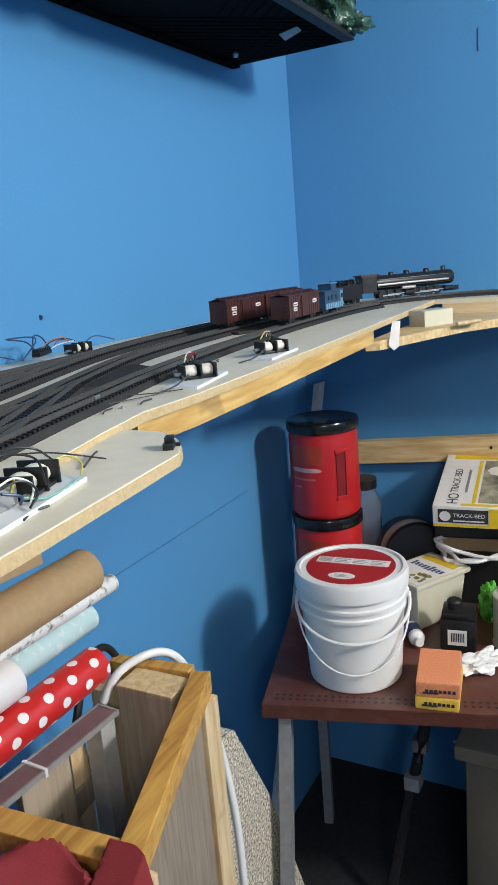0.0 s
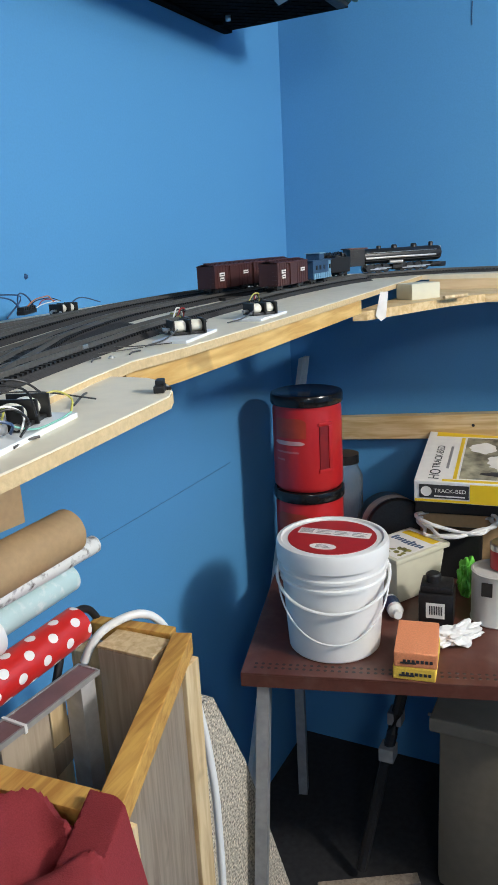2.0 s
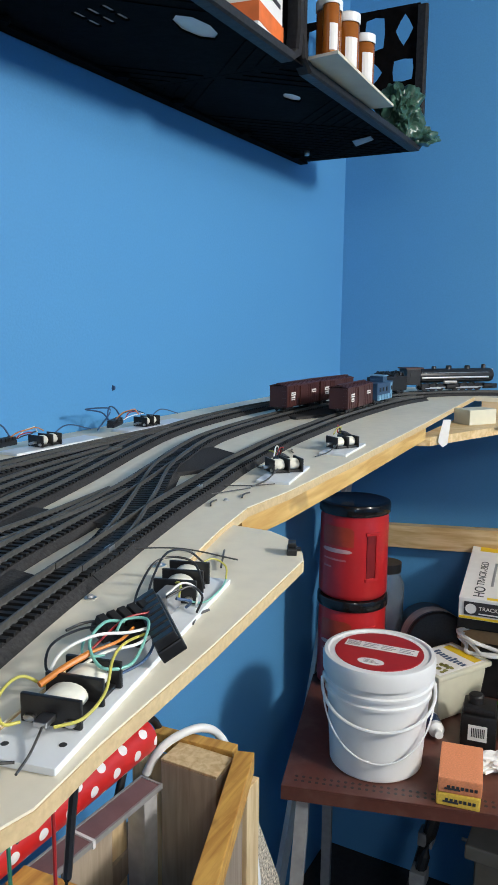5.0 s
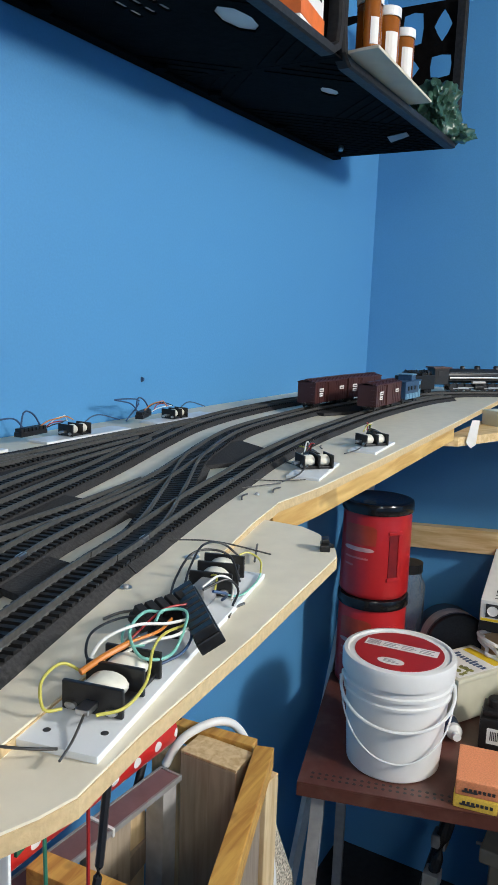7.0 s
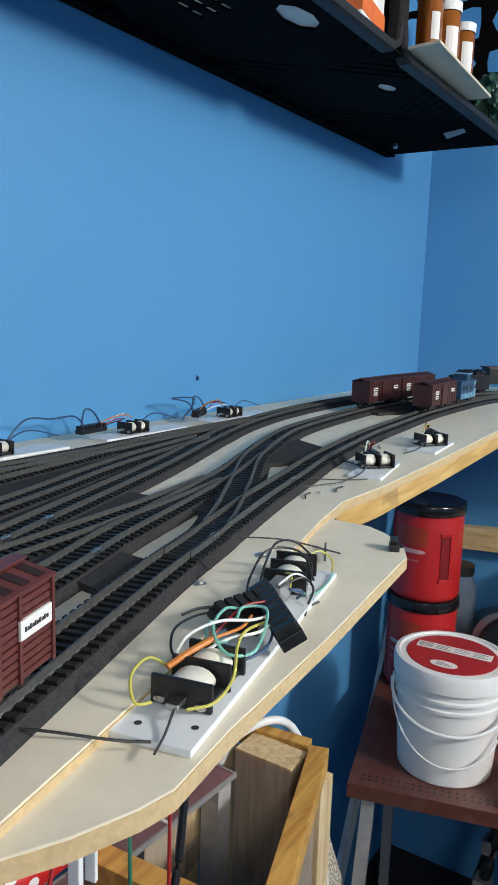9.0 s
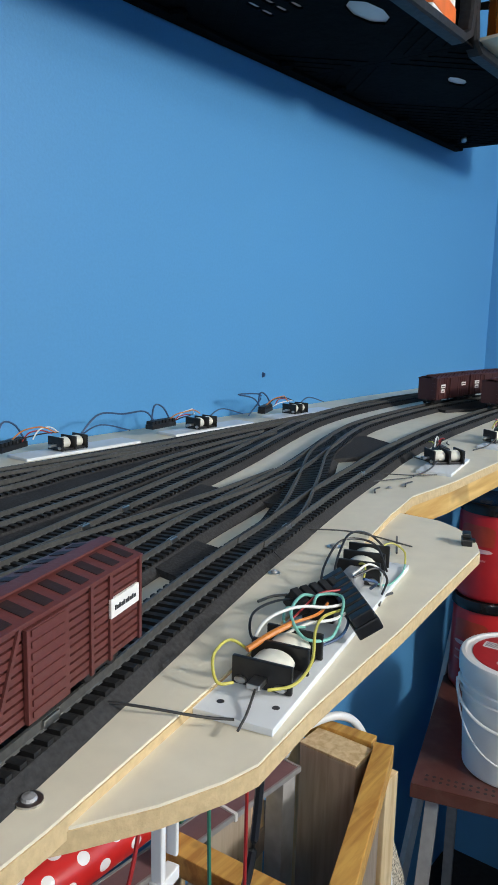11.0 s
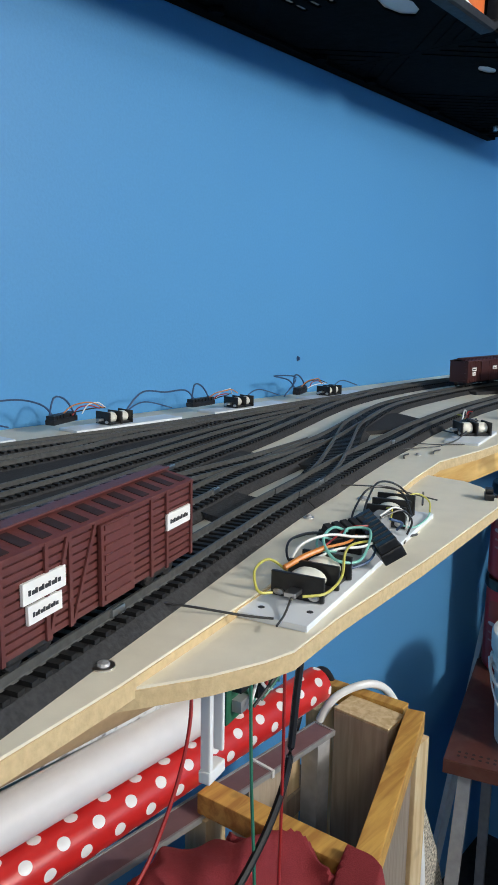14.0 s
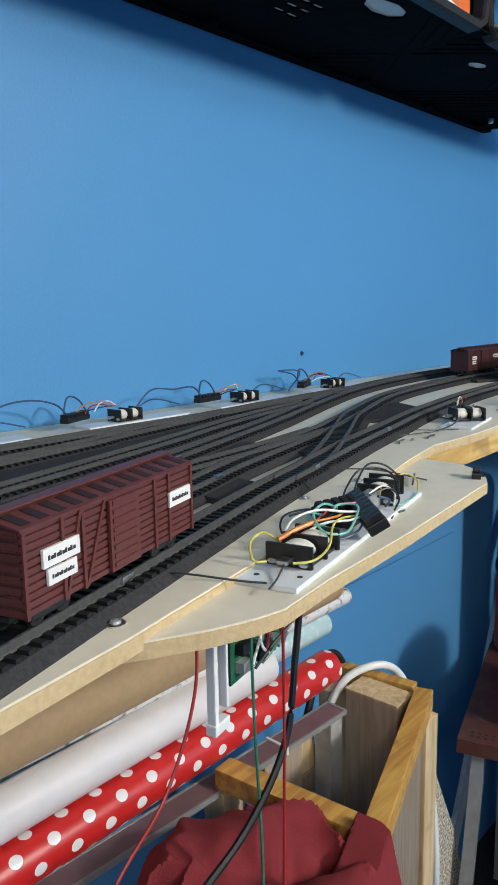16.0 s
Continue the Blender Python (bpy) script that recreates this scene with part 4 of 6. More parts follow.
def crate(x0, x1, label, holes):
    """A black plastic crate lying on its side, open towards the room; holes: strips of the bottom (x from, x to) with their openings."""
    a, b = W(x0, -0.162, 1.551), W(x1, -0.002, 1.551)
    wd, dp, ht = b.x - a.x, b.y - a.y, 0.30
    c = thing("plastic_crate", pose(a.x, a.y, a.z), label, "crate", "wall crates")
    # bottom: pierced strips laid flat, plain panels between them
    floor_bm = bmesh.new()
    flat = Matrix(((0, 1, 0, 0), (0, 0, 1, 0), (1, 0, 0, 0), (0, 0, 0, 1)))  # (height, along x, along y) to the crate's axes
    done = 0.0
    for xa, xb, cells in holes:
        box(floor_bm, done, xa, 0.0, dp, 0.005, 0.008)
        for ya, yb, hole in cells:
            sub = bmesh.new()
            if hole:
                pierced(sub, xa, xb, ya, yb, hole, 0.005, 0.003)
                bmesh.ops.transform(sub, matrix=flat, verts=sub.verts)
            else:
                box(sub, xa, xb, ya, yb, 0.005, 0.008)
            tmp = bpy.data.meshes.new("strip")
            sub.to_mesh(tmp)
            sub.free()
            floor_bm.from_mesh(tmp)
            bpy.data.meshes.remove(tmp)
        done = xb
    box(floor_bm, done, wd, 0.0, dp, 0.005, 0.008)
    bmesh.ops.recalc_face_normals(floor_bm, faces=floor_bm.faces)
    part("bottom", floor_bm, CRATE, c)
    # moulded diagonal lattice under the bottom
    lat = bmesh.new()
    pitch, y0, y1 = 0.030, 0.016, dp - 0.022
    for sgn in (-1, 1):
        k = -int((y1 - y0) / pitch) - 1
        while k * pitch < wd:
            xs = k * pitch
            pa, pb = (xs, y0), (xs + (y1 - y0), y1)
            ta, tb = max(0.0, (0.012 - xs) / (y1 - y0)), min(1.0, (wd - 0.012 - xs) / (y1 - y0))
            k += 1
            if tb - ta < 0.05:
                continue
            qa = [pa[i] + (pb[i] - pa[i]) * ta for i in (0, 1)]
            qb = [pa[i] + (pb[i] - pa[i]) * tb for i in (0, 1)]
            if any(xa - 0.012 < qx < xb + 0.012 for xa, xb, _ in holes for qx in (qa[0] + (qb[0] - qa[0]) * f for f in (0.12, 0.2, 0.3, 0.4, 0.5, 0.6))):
                continue
            if sgn < 0:
                qa[1], qb[1] = y0 + y1 - qa[1], y0 + y1 - qb[1]
            dx, dy = qb[0] - qa[0], qb[1] - qa[1]
            m = Matrix.Translation((qa[0], qa[1], 0)) @ Matrix.Rotation(math.atan2(dy, dx), 4, "Z")
            box(lat, 0.0, math.hypot(dx, dy), -0.0008, 0.0008, 0.0038, 0.0049, m=m)
    part("lattice", lat, CRATE, c)
    part("foot_rail", boxm(0.0, wd, dp - 0.02, dp, -0.0005, 0.0049, bevel=0.001), CRATE, c)
    for fx in (0.12, 0.5, 0.88):
        part("foot", lathe([(0.0, -0.006), (0.010, -0.006), (0.012, -0.003), (0.012, 0.0)], 14, m=pose(wd * fx, dp - 0.026, 0.003)), CRATE, c)
    part("rear_panel", boxm(0, wd, dp - 0.004, dp, 0.008, ht), CRATE, c)
    for x in (0.0, wd - 0.005):
        side = bmesh.new()
        cols, rows = [0.010, 0.075, 0.14, 0.205, dp - 0.0042], [0.008, 0.075, 0.14, 0.205, ht]
        for i in range(4):
            for j in range(4):
                ya, yb, za, zb = cols[i], cols[i + 1], rows[j], rows[j + 1]
                diamond = (i + j) % 2
                pierced(side, ya, yb, za, zb, ((ya + yb) / 2, (za + zb) / 2, (yb - ya) * (0.30 if diamond else 0.36), (zb - za) * (0.34 if diamond else 0.36), 0.46 if diamond else 0.12), x, 0.005)
        bmesh.ops.remove_doubles(side, verts=side.verts, dist=1e-5)
        bmesh.ops.recalc_face_normals(side, faces=side.faces)
        part("side_panel", side, CRATE, c, "pierced side panel")
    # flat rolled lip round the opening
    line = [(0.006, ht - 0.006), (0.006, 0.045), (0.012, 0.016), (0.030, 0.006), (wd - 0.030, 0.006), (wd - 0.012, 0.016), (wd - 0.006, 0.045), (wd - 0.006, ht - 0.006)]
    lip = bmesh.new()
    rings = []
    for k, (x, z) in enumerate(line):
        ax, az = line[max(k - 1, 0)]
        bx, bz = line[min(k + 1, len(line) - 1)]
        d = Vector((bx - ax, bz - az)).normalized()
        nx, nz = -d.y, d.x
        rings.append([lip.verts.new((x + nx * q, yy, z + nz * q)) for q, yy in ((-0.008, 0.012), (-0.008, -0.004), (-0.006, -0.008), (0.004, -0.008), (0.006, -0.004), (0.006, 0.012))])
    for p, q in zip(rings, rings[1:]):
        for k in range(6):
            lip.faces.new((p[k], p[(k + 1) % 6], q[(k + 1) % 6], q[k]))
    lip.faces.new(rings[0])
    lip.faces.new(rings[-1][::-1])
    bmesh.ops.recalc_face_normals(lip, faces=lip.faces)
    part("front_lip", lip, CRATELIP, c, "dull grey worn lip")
    return c


grille = [(0.0, 0.112, None), (0.112, 0.134, (0.393, 0.123, 0.0125, 0.0045, 0.1)), (0.134, 0.156, (0.393, 0.145, 0.0125, 0.0045, 0.1)), (0.156, 0.178, (0.393, 0.167, 0.0125, 0.0045, 0.1)), (0.178, 0.28, None)]


def slots(x):
    return [(ya, yb, h and (x, h[1], h[2], h[3], h[4])) for ya, yb, h in grille]


DPT = S * 0.160
pair_of_crates = [(0.343, 0.371, slots(0.357)), (0.371, 0.399, slots(0.385)), (0.399, 0.510, [(0.0, 0.09, (0.4545, 0.0615, 0.046, 0.021, 0.30)), (0.09, DPT, None)])]
crate(-0.540, -0.185, "black plastic crate with an open front, fixed on the wall", [(0.105, 0.195, [(0.0, 0.050, None), (0.050, 0.110, (0.150, 0.080, 0.028, 0.014, 0.35)), (0.110, DPT, None)])])
crate(-0.900, -0.5405, "black plastic crate with a pierced bottom beside another", pair_of_crates)
crate(-1.260, -0.9005, "black plastic crate at the end of the row", pair_of_crates)
for x in (-0.80, -1.124, -1.754):
    q = W(0, -0.11, 1.551)
    tagged(link("paper_pad", boxm(x - 0.12, x + 0.07, q.y - 0.085, q.y + 0.10, q.z + 0.0082, q.z + 0.014, bevel=0.001), LABEL), "pad of white paper lying in the black crate", "paper pad", "paper pads")
q = W(0, 0, 1.551)
tagged(link("tape_strip", prism([(-0.478, -0.189), (-0.500, -0.236), (-0.470, -0.232), (-0.430, -0.180)], q.z + 0.0026, q.z + 0.0037), GREYM), "torn strip of pale tape under the crate", "tape")
tagged(link("bolt", lathe([(0.0, -0.005), (0.005, -0.004), (0.006, 0.0), (0.006, 0.0055)], 10), SILVER), "bright bolt head under the black crate", "bolt").matrix_basis = pose(-0.425, -0.066, q.z - 0.0006)

# a shelf card in the first crate and what stands on it
c0 = W(0, 0, 1.5545)
card = tagged(link("shelf_card", prism([(-0.936, -0.340), (-0.645, -0.328), (-0.655, -0.165), (-0.915, -0.170)], c0.z + 0.0065, c0.z + 0.0105), mat("cream_board", (0.62, 0.57, 0.44), 0.6, vary=0.06, stain=0.3, stain_scale=20)), "cream board jutting from the crate under the pill bottles", "board")
top = c0.z + 0.0106


def pill_bottle(x, y, r, h, label, full):
    p = W(x, y)
    t = thing("pill_bottle", pose(p.x, p.y, top), label, "bottle", "pill bottles")
    part("vial", lathe([(0, 0), (r * 0.94, 0), (r, 0.003), (r, h * 0.8), (r * 0.9, h * 0.84), (0, h * 0.84)], 24), AMBER, t, smooth=True)
    part("cap", lathe([(r * 1.02, h * 0.84), (r * 1.06, h * 0.86), (r * 1.06, h * 0.99), (r * 0.98, h), (0, h)], 24), PALE, t, "white ribbed cap", smooth=True)
    lab = bmesh.new()
    lathe([(r + 0.0006, h * 0.10), (r + 0.0006, h * (0.40 + 0.06 * full))], 24, bm=lab)
    bmesh.ops.delete(lab, geom=[v for v in lab.verts if v.co.x - v.co.y * 0.6 > r * 0.45 or v.co.y > -r * 0.1], context="VERTS")
    part("label", lab, LABEL, t, "white printed label")


pill_bottle(-0.519, -0.181, 0.012, 0.085, "narrow amber pill bottle with a white label", 2)
pill_bottle(-0.497, -0.170, 0.019, 0.092, "amber pill bottle with a white cap", 2)
pill_bottle(-0.470, -0.176, 0.019, 0.088, "wide amber pill bottle with a tall label", 3)
pill_bottle(-0.452, -0.152, 0.018, 0.084, "amber pill bottle among the others", 3)
pill_bottle(-0.425, -0.175, 0.018, 0.083, "amber pill bottle with a dark barcode label", 4)

p = W(-0.592, -0.145, 1.5558)
jug = thing("medicine_carton", pose(p.x, p.y, p.z, 0, 0, 8), "white carton with an orange band in the crate", "carton")
part("carton", boxm(-0.05, 0.05, -0.03, 0.03, 0.0, 0.16, bevel=0.004), LABEL, jug)
part("orange_band", boxm(-0.0505, 0.0505, -0.0306, 0.0306, 0.008, 0.032), mat("orange_print", (0.75, 0.16, 0.03), 0.45), jug, "orange printed band")
bb = bmesh.new()
for k in range(4):
    box(bb, -0.04, 0.035 - 0.01 * (k % 2), -0.0309, -0.0303, 0.05 + 0.02 * k, 0.056 + 0.02 * k)
part("print", bb, INK, jug)
p = W(-0.70, -0.13, 1.556)
tin2 = thing("white_canister", pose(p.x, p.y, p.z), "plain white plastic canister in the crate", "canister")
part("body", lathe([(0, 0), (0.04, 0), (0.042, 0.003), (0.042, 0.13), (0.036, 0.14), (0, 0.14)], 28), PALE, tin2, smooth=True)
part("cap", lathe([(0.030, 0.14), (0.030, 0.16), (0, 0.16)], 20), PALE, tin2)


def crumple(name, size, m, material, label, cat, seed, amp=0.3, sub=4, soft=False):
    """A crumpled soft bag."""
    bm = bmesh.new()
    bmesh.ops.create_icosphere(bm, subdivisions=sub, radius=1.0)
    for v in bm.verts:
        n = noise.noise(v.co * 2.1 + Vector((seed, 0, 0))) + 0.5 * noise.noise(v.co * 5.3 + Vector((0, seed, 0))) + 0.25 * abs(noise.noise(v.co * 11 + Vector((0, 0, seed))))
        v.co = v.co * (1 + amp * n)
        v.co.z = max(v.co.z, -0.85)
        v.co = Vector((v.co.x * size[0], v.co.y * size[1], (v.co.z + 0.85) * size[2]))
    ob = link(name, bm, material, smooth=soft)
    ob.matrix_basis = m
    return tagged(ob, label, cat)


p = W(-0.235, -0.150, 1.5545)
crumple("plastic_bag", (0.060, 0.045, 0.055), mm((p.x, p.y, p.z + 0.004), 20), BAGGREEN, "crumpled dark green plastic bag spilling from the crate", "bag", 3.1, 0.45, 5, True)
p = W(-0.205, -0.172, 1.5560)
crumple("bag_end", (0.034, 0.02, 0.018), mm((p.x, p.y, p.z), -30), BAGGREEN, "twisted end of a green plastic bag", "bag", 7.7, 0.5, 4, True)

# ---- the work table ----
TT = BENCH + S * (0.849 - 1.25)
tm = Matrix.Translation((-0.797, -0.207, 0)) @ Matrix.Rotation(math.radians(16), 4, "Z")
table = thing("work_table", tm, "brown steel folding work table with a row of holes", "table")
L_, D_ = 0.72, 0.57
topbm = boxm(0.0, D_, -L_, 0.0, TT - 0.004, TT, bevel=0.0012)
part("tabletop", topbm, BROWN, table)
for (xa, xb, ya, yb) in ((0.0, 0.004, -L_, 0.0), (D_ - 0.004, D_, -L_, 0.0), (0.004, D_ - 0.004, -0.004, 0.0), (0.004, D_ - 0.004, -L_, -L_ + 0.004)):
    part("apron", boxm(xa, xb, ya, yb, TT - 0.029, TT - 0.004), BROWN, table, "folded steel edge")
hole = lathe([(0, 0.0004), (0.0032, 0.0004), (0.0036, 0.0)], 8)
hole_mesh = bpy.data.meshes.new("peg_hole")
hole.to_mesh(hole_mesh)
hole.free()
hole_mesh.materials.append(BLACK)
for row in range(2):
    for k in range(50):
        o = new("peg_hole", hole_mesh)
        o.parent, o.location = table, (0.022 + 0.014 * row, -0.025 - 0.0135 * k, TT)
for x, y, dx, dy in ((0.03, -0.04, -0.06, 0.03), (0.03, -L_ + 0.04, -0.06, -0.04), (D_ - 0.04, -0.04, 0.0, 0.0), (D_ - 0.04, -L_ + 0.04, 0.0, 0.0)):
    leg = bmesh.new()
    v0 = Vector((x, y, TT - 0.036))
    v1 = Vector((x + dx, y + dy, 0.0))
    a = [leg.verts.new(v0 + Vector(q)) for q in ((-0.018, -0.012, 0), (0.018, -0.012, 0), (0.018, 0.012, 0), (-0.018, 0.012, 0))]
    b = [leg.verts.new(v1 + Vector(q)) for q in ((-0.018, -0.012, 0), (0.018, -0.012, 0), (0.018, 0.012, 0), (-0.018, 0.012, 0))]
    leg.faces.new(a)
    leg.faces.new(b[::-1])
    for k in range(4):
        leg.faces.new((a[k], b[k], b[(k + 1) % 4], a[(k + 1) % 4]))
    part("table_leg", leg, GREYM, table, "grey steel leg")

# long grey board leaning in the corner
lb = bmesh.new()
a, b = W(-0.032, -0.030, 1.128), W(-0.40, -0.06, 0.452)
for q, wd in ((a, 0.024), (b, 0.024)):
    for dx, dy in ((-wd, -0.006), (wd, -0.006), (wd, 0.006), (-wd, 0.006)):
        lb.verts.new(q + Vector((dx, dy, 0)))
lb.verts.ensure_lookup_table()
vs = list(lb.verts)
lb.faces.new(vs[:4])
lb.faces.new(vs[4:][::-1])
for k in range(4):
    lb.faces.new((vs[k], vs[4 + k], vs[4 + (k + 1) % 4], vs[(k + 1) % 4]))
bmesh.ops.recalc_face_normals(lb, faces=lb.faces)
tagged(link("leaning_board", lb, mat("light_grey_board", (0.62, 0.62, 0.61), 0.5, grain=60, vary=0.1)), "long grey strip leaning against the wall behind the table", "board")


# coffee cans
HOLLOWSHADE = mat("red_hollow_shade", (0.20, 0.010, 0.012), 0.4)
PANELRED = mat("orange_red_print", (0.38, 0.045, 0.018), 0.35)
PALEPRINT = mat("pale_print", (0.62, 0.38, 0.36), 0.4)
DIMPRINT = mat("dim_red_print", (0.55, 0.16, 0.15), 0.4)
def coffee_can(z, label):
    p = W(-0.183, -0.094)
    t = thing("coffee_can", pose(p.x, p.y, z, 0, 0, 24) @ Matrix.Diagonal((1.02, 1.02, 1.05, 1)), label, "coffee can", "stacked coffee cans")
    R_ = 0.080
    body = lathe([(0, 0), (0.074, 0), (R_ - 0.001, 0.006), (R_, 0.012), (R_ - 0.001, 0.18), (R_ - 0.003, 0.186), (R_ - 0.002, 0.192), (0.076, 0.197), (0, 0.197)], 64)
    part("body", body, CANRED, t, smooth=True)
    part("lid", lathe([(0.0815, 0.192), (0.083, 0.194), (0.083, 0.210), (0.081, 0.2145), (0.072, 0.2165), (0.070, 0.2160), (0, 0.2168)], 48), GLOSS, t, "black snap-on lid", smooth=True)
    # moulded grip: an upright bar beside a hollow, its shade painted dark red
    gm = Matrix.Rotation(math.radians(-151), 4, "Z") @ Matrix.Translation((R_ - 0.008, 0, 0))
    grip = bmesh.new()
    for ya, yb, za, zb, d in ((0.006, 0.017, 0.052, 0.150, 0.0105), (-0.019, 0.017, 0.044, 0.053, 0.0100), (-0.019, 0.017, 0.149, 0.157, 0.0085)):
        box(grip, 0.0, d, ya, yb, za, zb, bevel=0.0022, m=gm)
    part("grip", grip, CANRED, t, "moulded side grip", smooth=True)
    part("grip_shade_block", boxm(0.0, 0.0078, -0.016, 0.006, 0.053, 0.149, m=gm), HOLLOWSHADE, t)

    def band(a0, a1, low, high, steps=24):
        """A printed shape wrapped on the can between two angles; low and high give its edges."""
        bm = bmesh.new()
        cols = []
        for k in range(steps + 1):
            u = k / steps
            q = math.radians(a0 + (a1 - a0) * u)
            cols.append([bm.verts.new(((R_ + 0.0007) * math.cos(q), (R_ + 0.0007) * math.sin(q), f(u))) for f in (low, high)])
        for p, q in zip(cols, cols[1:]):
            bm.faces.new((p[0], q[0], q[1], p[1]))
        return bm

    part("printed_panel", band(-243, -184, lambda u: 0.124, lambda u: 0.160 + 0.008 * (1 - (2 * u - 1) ** 6)), PANELRED, t, "dark orange printed panel")
    part("emblem", band(-244, -186, lambda u: 0.1125 - 0.0045 * (1 - (2 * u - 1) ** 8), lambda u: 0.1125 + 0.0050 * (1 - (2 * u - 1) ** 8), 40), PALEPRINT, t, "pale emblem bar")
    for z0, a1 in ((0.090, -196), (0.072, -222)):
        part("print_line", band(-240, a1, lambda u: z0, lambda u: z0 + 0.003 + 0.002 * abs(math.sin(26 * u)), 36), DIMPRINT, t)
    return t


coffee_can(TT, "red plastic coffee can under another one")
coffee_can(TT + 0.2280, "red plastic coffee can with a black lid and grip")

# white pail
p = Vector((-0.619, -0.333, 0))
pail = thing("pail", pose(p.x, p.y, TT, 0, 0, -69) @ Matrix.Diagonal((1.01, 1.01, 1.11, 1)), "white plastic pail with a red label and wire handle", "pail")
part("body", lathe([(0, 0), (0.088, 0), (0.091, 0.003), (0.100, 0.135), (0.1045, 0.137), (0.1045, 0.142), (0.101, 0.144), (0.1015, 0.152), (0.106, 0.154), (0.106, 0.159), (0.102, 0.161), (0.103, 0.178), (0, 0.178)], 64), PALE, pail, smooth=True)
lid = part("lid", lathe([(0.105, 0.172), (0.109, 0.174), (0.110, 0.200), (0.107, 0.206), (0.100, 0.207), (0.097, 0.2035), (0, 0.2035)], 64), PALE, pail, "white snap lid", smooth=True)
part("lid_label", lathe([(0, 0.2046), (0.086, 0.2046), (0.086, 0.2036)], 48), LIDRED, lid, "round red paper label")
lp = bmesh.new()
box(lp, -0.072, 0.072, 0.004, 0.032, 0.2047, 0.2051)
lathe([(0, 0.2051), (1.0, 0.2051), (1.0, 0.2046)], 24, bm=lp, m=Matrix.Translation((-0.004, -0.052, 0)) @ Matrix.Diagonal((0.026, 0.014, 1, 1)))
bmesh.ops.transform(lp, matrix=Matrix.Rotation(math.radians(-16), 4, "Z"), verts=lp.verts)
part("label_panel", lp, LABEL, lid)
lt = bmesh.new()
for k in range(12):
    box(lt, -0.068 + 0.0022 * k, -0.0668 + 0.0022 * k, 0.008, 0.029, 0.2051, 0.2054)
for k in range(3):
    for q in range(3):
        box(lt, -0.036 + 0.036 * q, -0.006 + 0.035 * q - 0.006 * ((k + q) % 2), 0.010 + 0.007 * k, 0.0125 + 0.007 * k, 0.2051, 0.2054)
for k in range(3):
    box(lt, -0.018, 0.012 - 0.006 * k, -0.058 + 0.005 * k, -0.056 + 0.005 * k, 0.2051, 0.2054)
bmesh.ops.transform(lt, matrix=Matrix.Rotation(math.radians(-16), 4, "Z"), verts=lt.verts)
part("label_print", lt, GREYM, lid)["kind"] = "stuff"
for s in (-1, 1):
    part("handle_ear", lathe([(0, 0), (0.011, 0), (0.011, 0.007), (0.008, 0.009), (0, 0.009)], 16, m=pose(s * 0.1005, 0, 0.150, 0, 90 * s, 0)), PALE, pail)
hp = []
for k in range(17):
    a = math.pi * k / 16
    hp.append((0.110 * math.cos(a), -0.112 * math.sin(a) ** 0.8, 0.150 - 0.045 * math.sin(a)))
part("handle", tube(hp, 0.0032, 8, step=0.008), PALE, pail, "white plastic handle")
hp2 = []
for k in range(17):
    a = math.pi * k / 16
    hp2.append((0.108 * math.cos(a), -0.104 * math.sin(a) ** 0.8, 0.148 - 0.105 * math.sin(a)))
part("bail", tube(hp2, 0.0018, 6, step=0.008), PALE, pail, "thin wire bail")

# sponges
p = W(-0.367, -0.291)
for k, (m_, lab_, dz, tw) in enumerate(((YELLOW, "yellow sanding block under an orange one", 0.0, 9), (ORANGE, "orange sanding block on top of a yellow one", 0.0262, 11))):
    sp = thing("sanding_block", pose(p.x, p.y, TT + dz, 0, 0, tw), lab_, "sanding block", "sanding blocks")
    part("block", boxm(-0.062, 0.062, -0.038, 0.040, 0.0, 0.026 + 0.004 * k, bevel=0.003), m_, sp)
    part("print", boxm(-0.0635, -0.0622, 0.0, 0.028, 0.008, 0.011), INK, sp)
    pr = bmesh.new()
    for q in range(7):
        box(pr, -0.0628, -0.0620, -0.030 + 0.008 * q, -0.0245 + 0.008 * q, 0.010, 0.016)
    part("lettering", pr, INK, sp)

# spread tub
tub = thing("food_tub", pose(-0.347, -0.403, TT, 0, 0, -30), "cream plastic food tub with a printed lid", "tub")
tb = boxm(-0.078, 0.078, -0.056, 0.056, 0.0, 0.105, bevel=0.014)
for v in tb.verts:
    k = 0.84 + 0.16 * v.co.z / 0.105
    v.co.x, v.co.y = v.co.x * k, v.co.y * k
part("body", tb, TUB, tub, smooth=True)
tl = part("lid", boxm(-0.084, 0.084, -0.062, 0.062, 0.103, 0.116, bevel=0.005), TUB, tub, smooth=True)
part("lid_print", boxm(-0.074, 0.074, -0.054, 0.054, 0.116, 0.1164, bevel=0.0001), LABEL, tl, "white printed panel")
brand = bmesh.new()
for k in range(9):
    y = 0.044 - 0.0105 * k
    box(brand, 0.000 + 0.002 * math.sin(k), 0.017 + 0.006 * (k in (0, 5)), y - 0.0072, y, 0.1164, 0.1167)
part("emblem", brand, WIREM["blue"], tl, "dark emblem across the lid")
part("yellow_band", boxm(0.040, 0.064, -0.048, 0.048, 0.1164, 0.1167), YELP, tl)
pic = bmesh.new()
for k in range(16):
    u, v = random.uniform(-0.062, -0.022), random.uniform(-0.044, 0.044)
    lathe([(0, 0.0003 + 0.00001 * k), (1.0, 0.0003 + 0.00001 * k), (1.0, 0.0)], 9, bm=pic, m=pose(u, v, 0.1164, 0, 0, random.uniform(0, 180)) @ Matrix.Diagonal((random.uniform(0.005, 0.011), random.uniform(0.003, 0.007), 1, 1)))
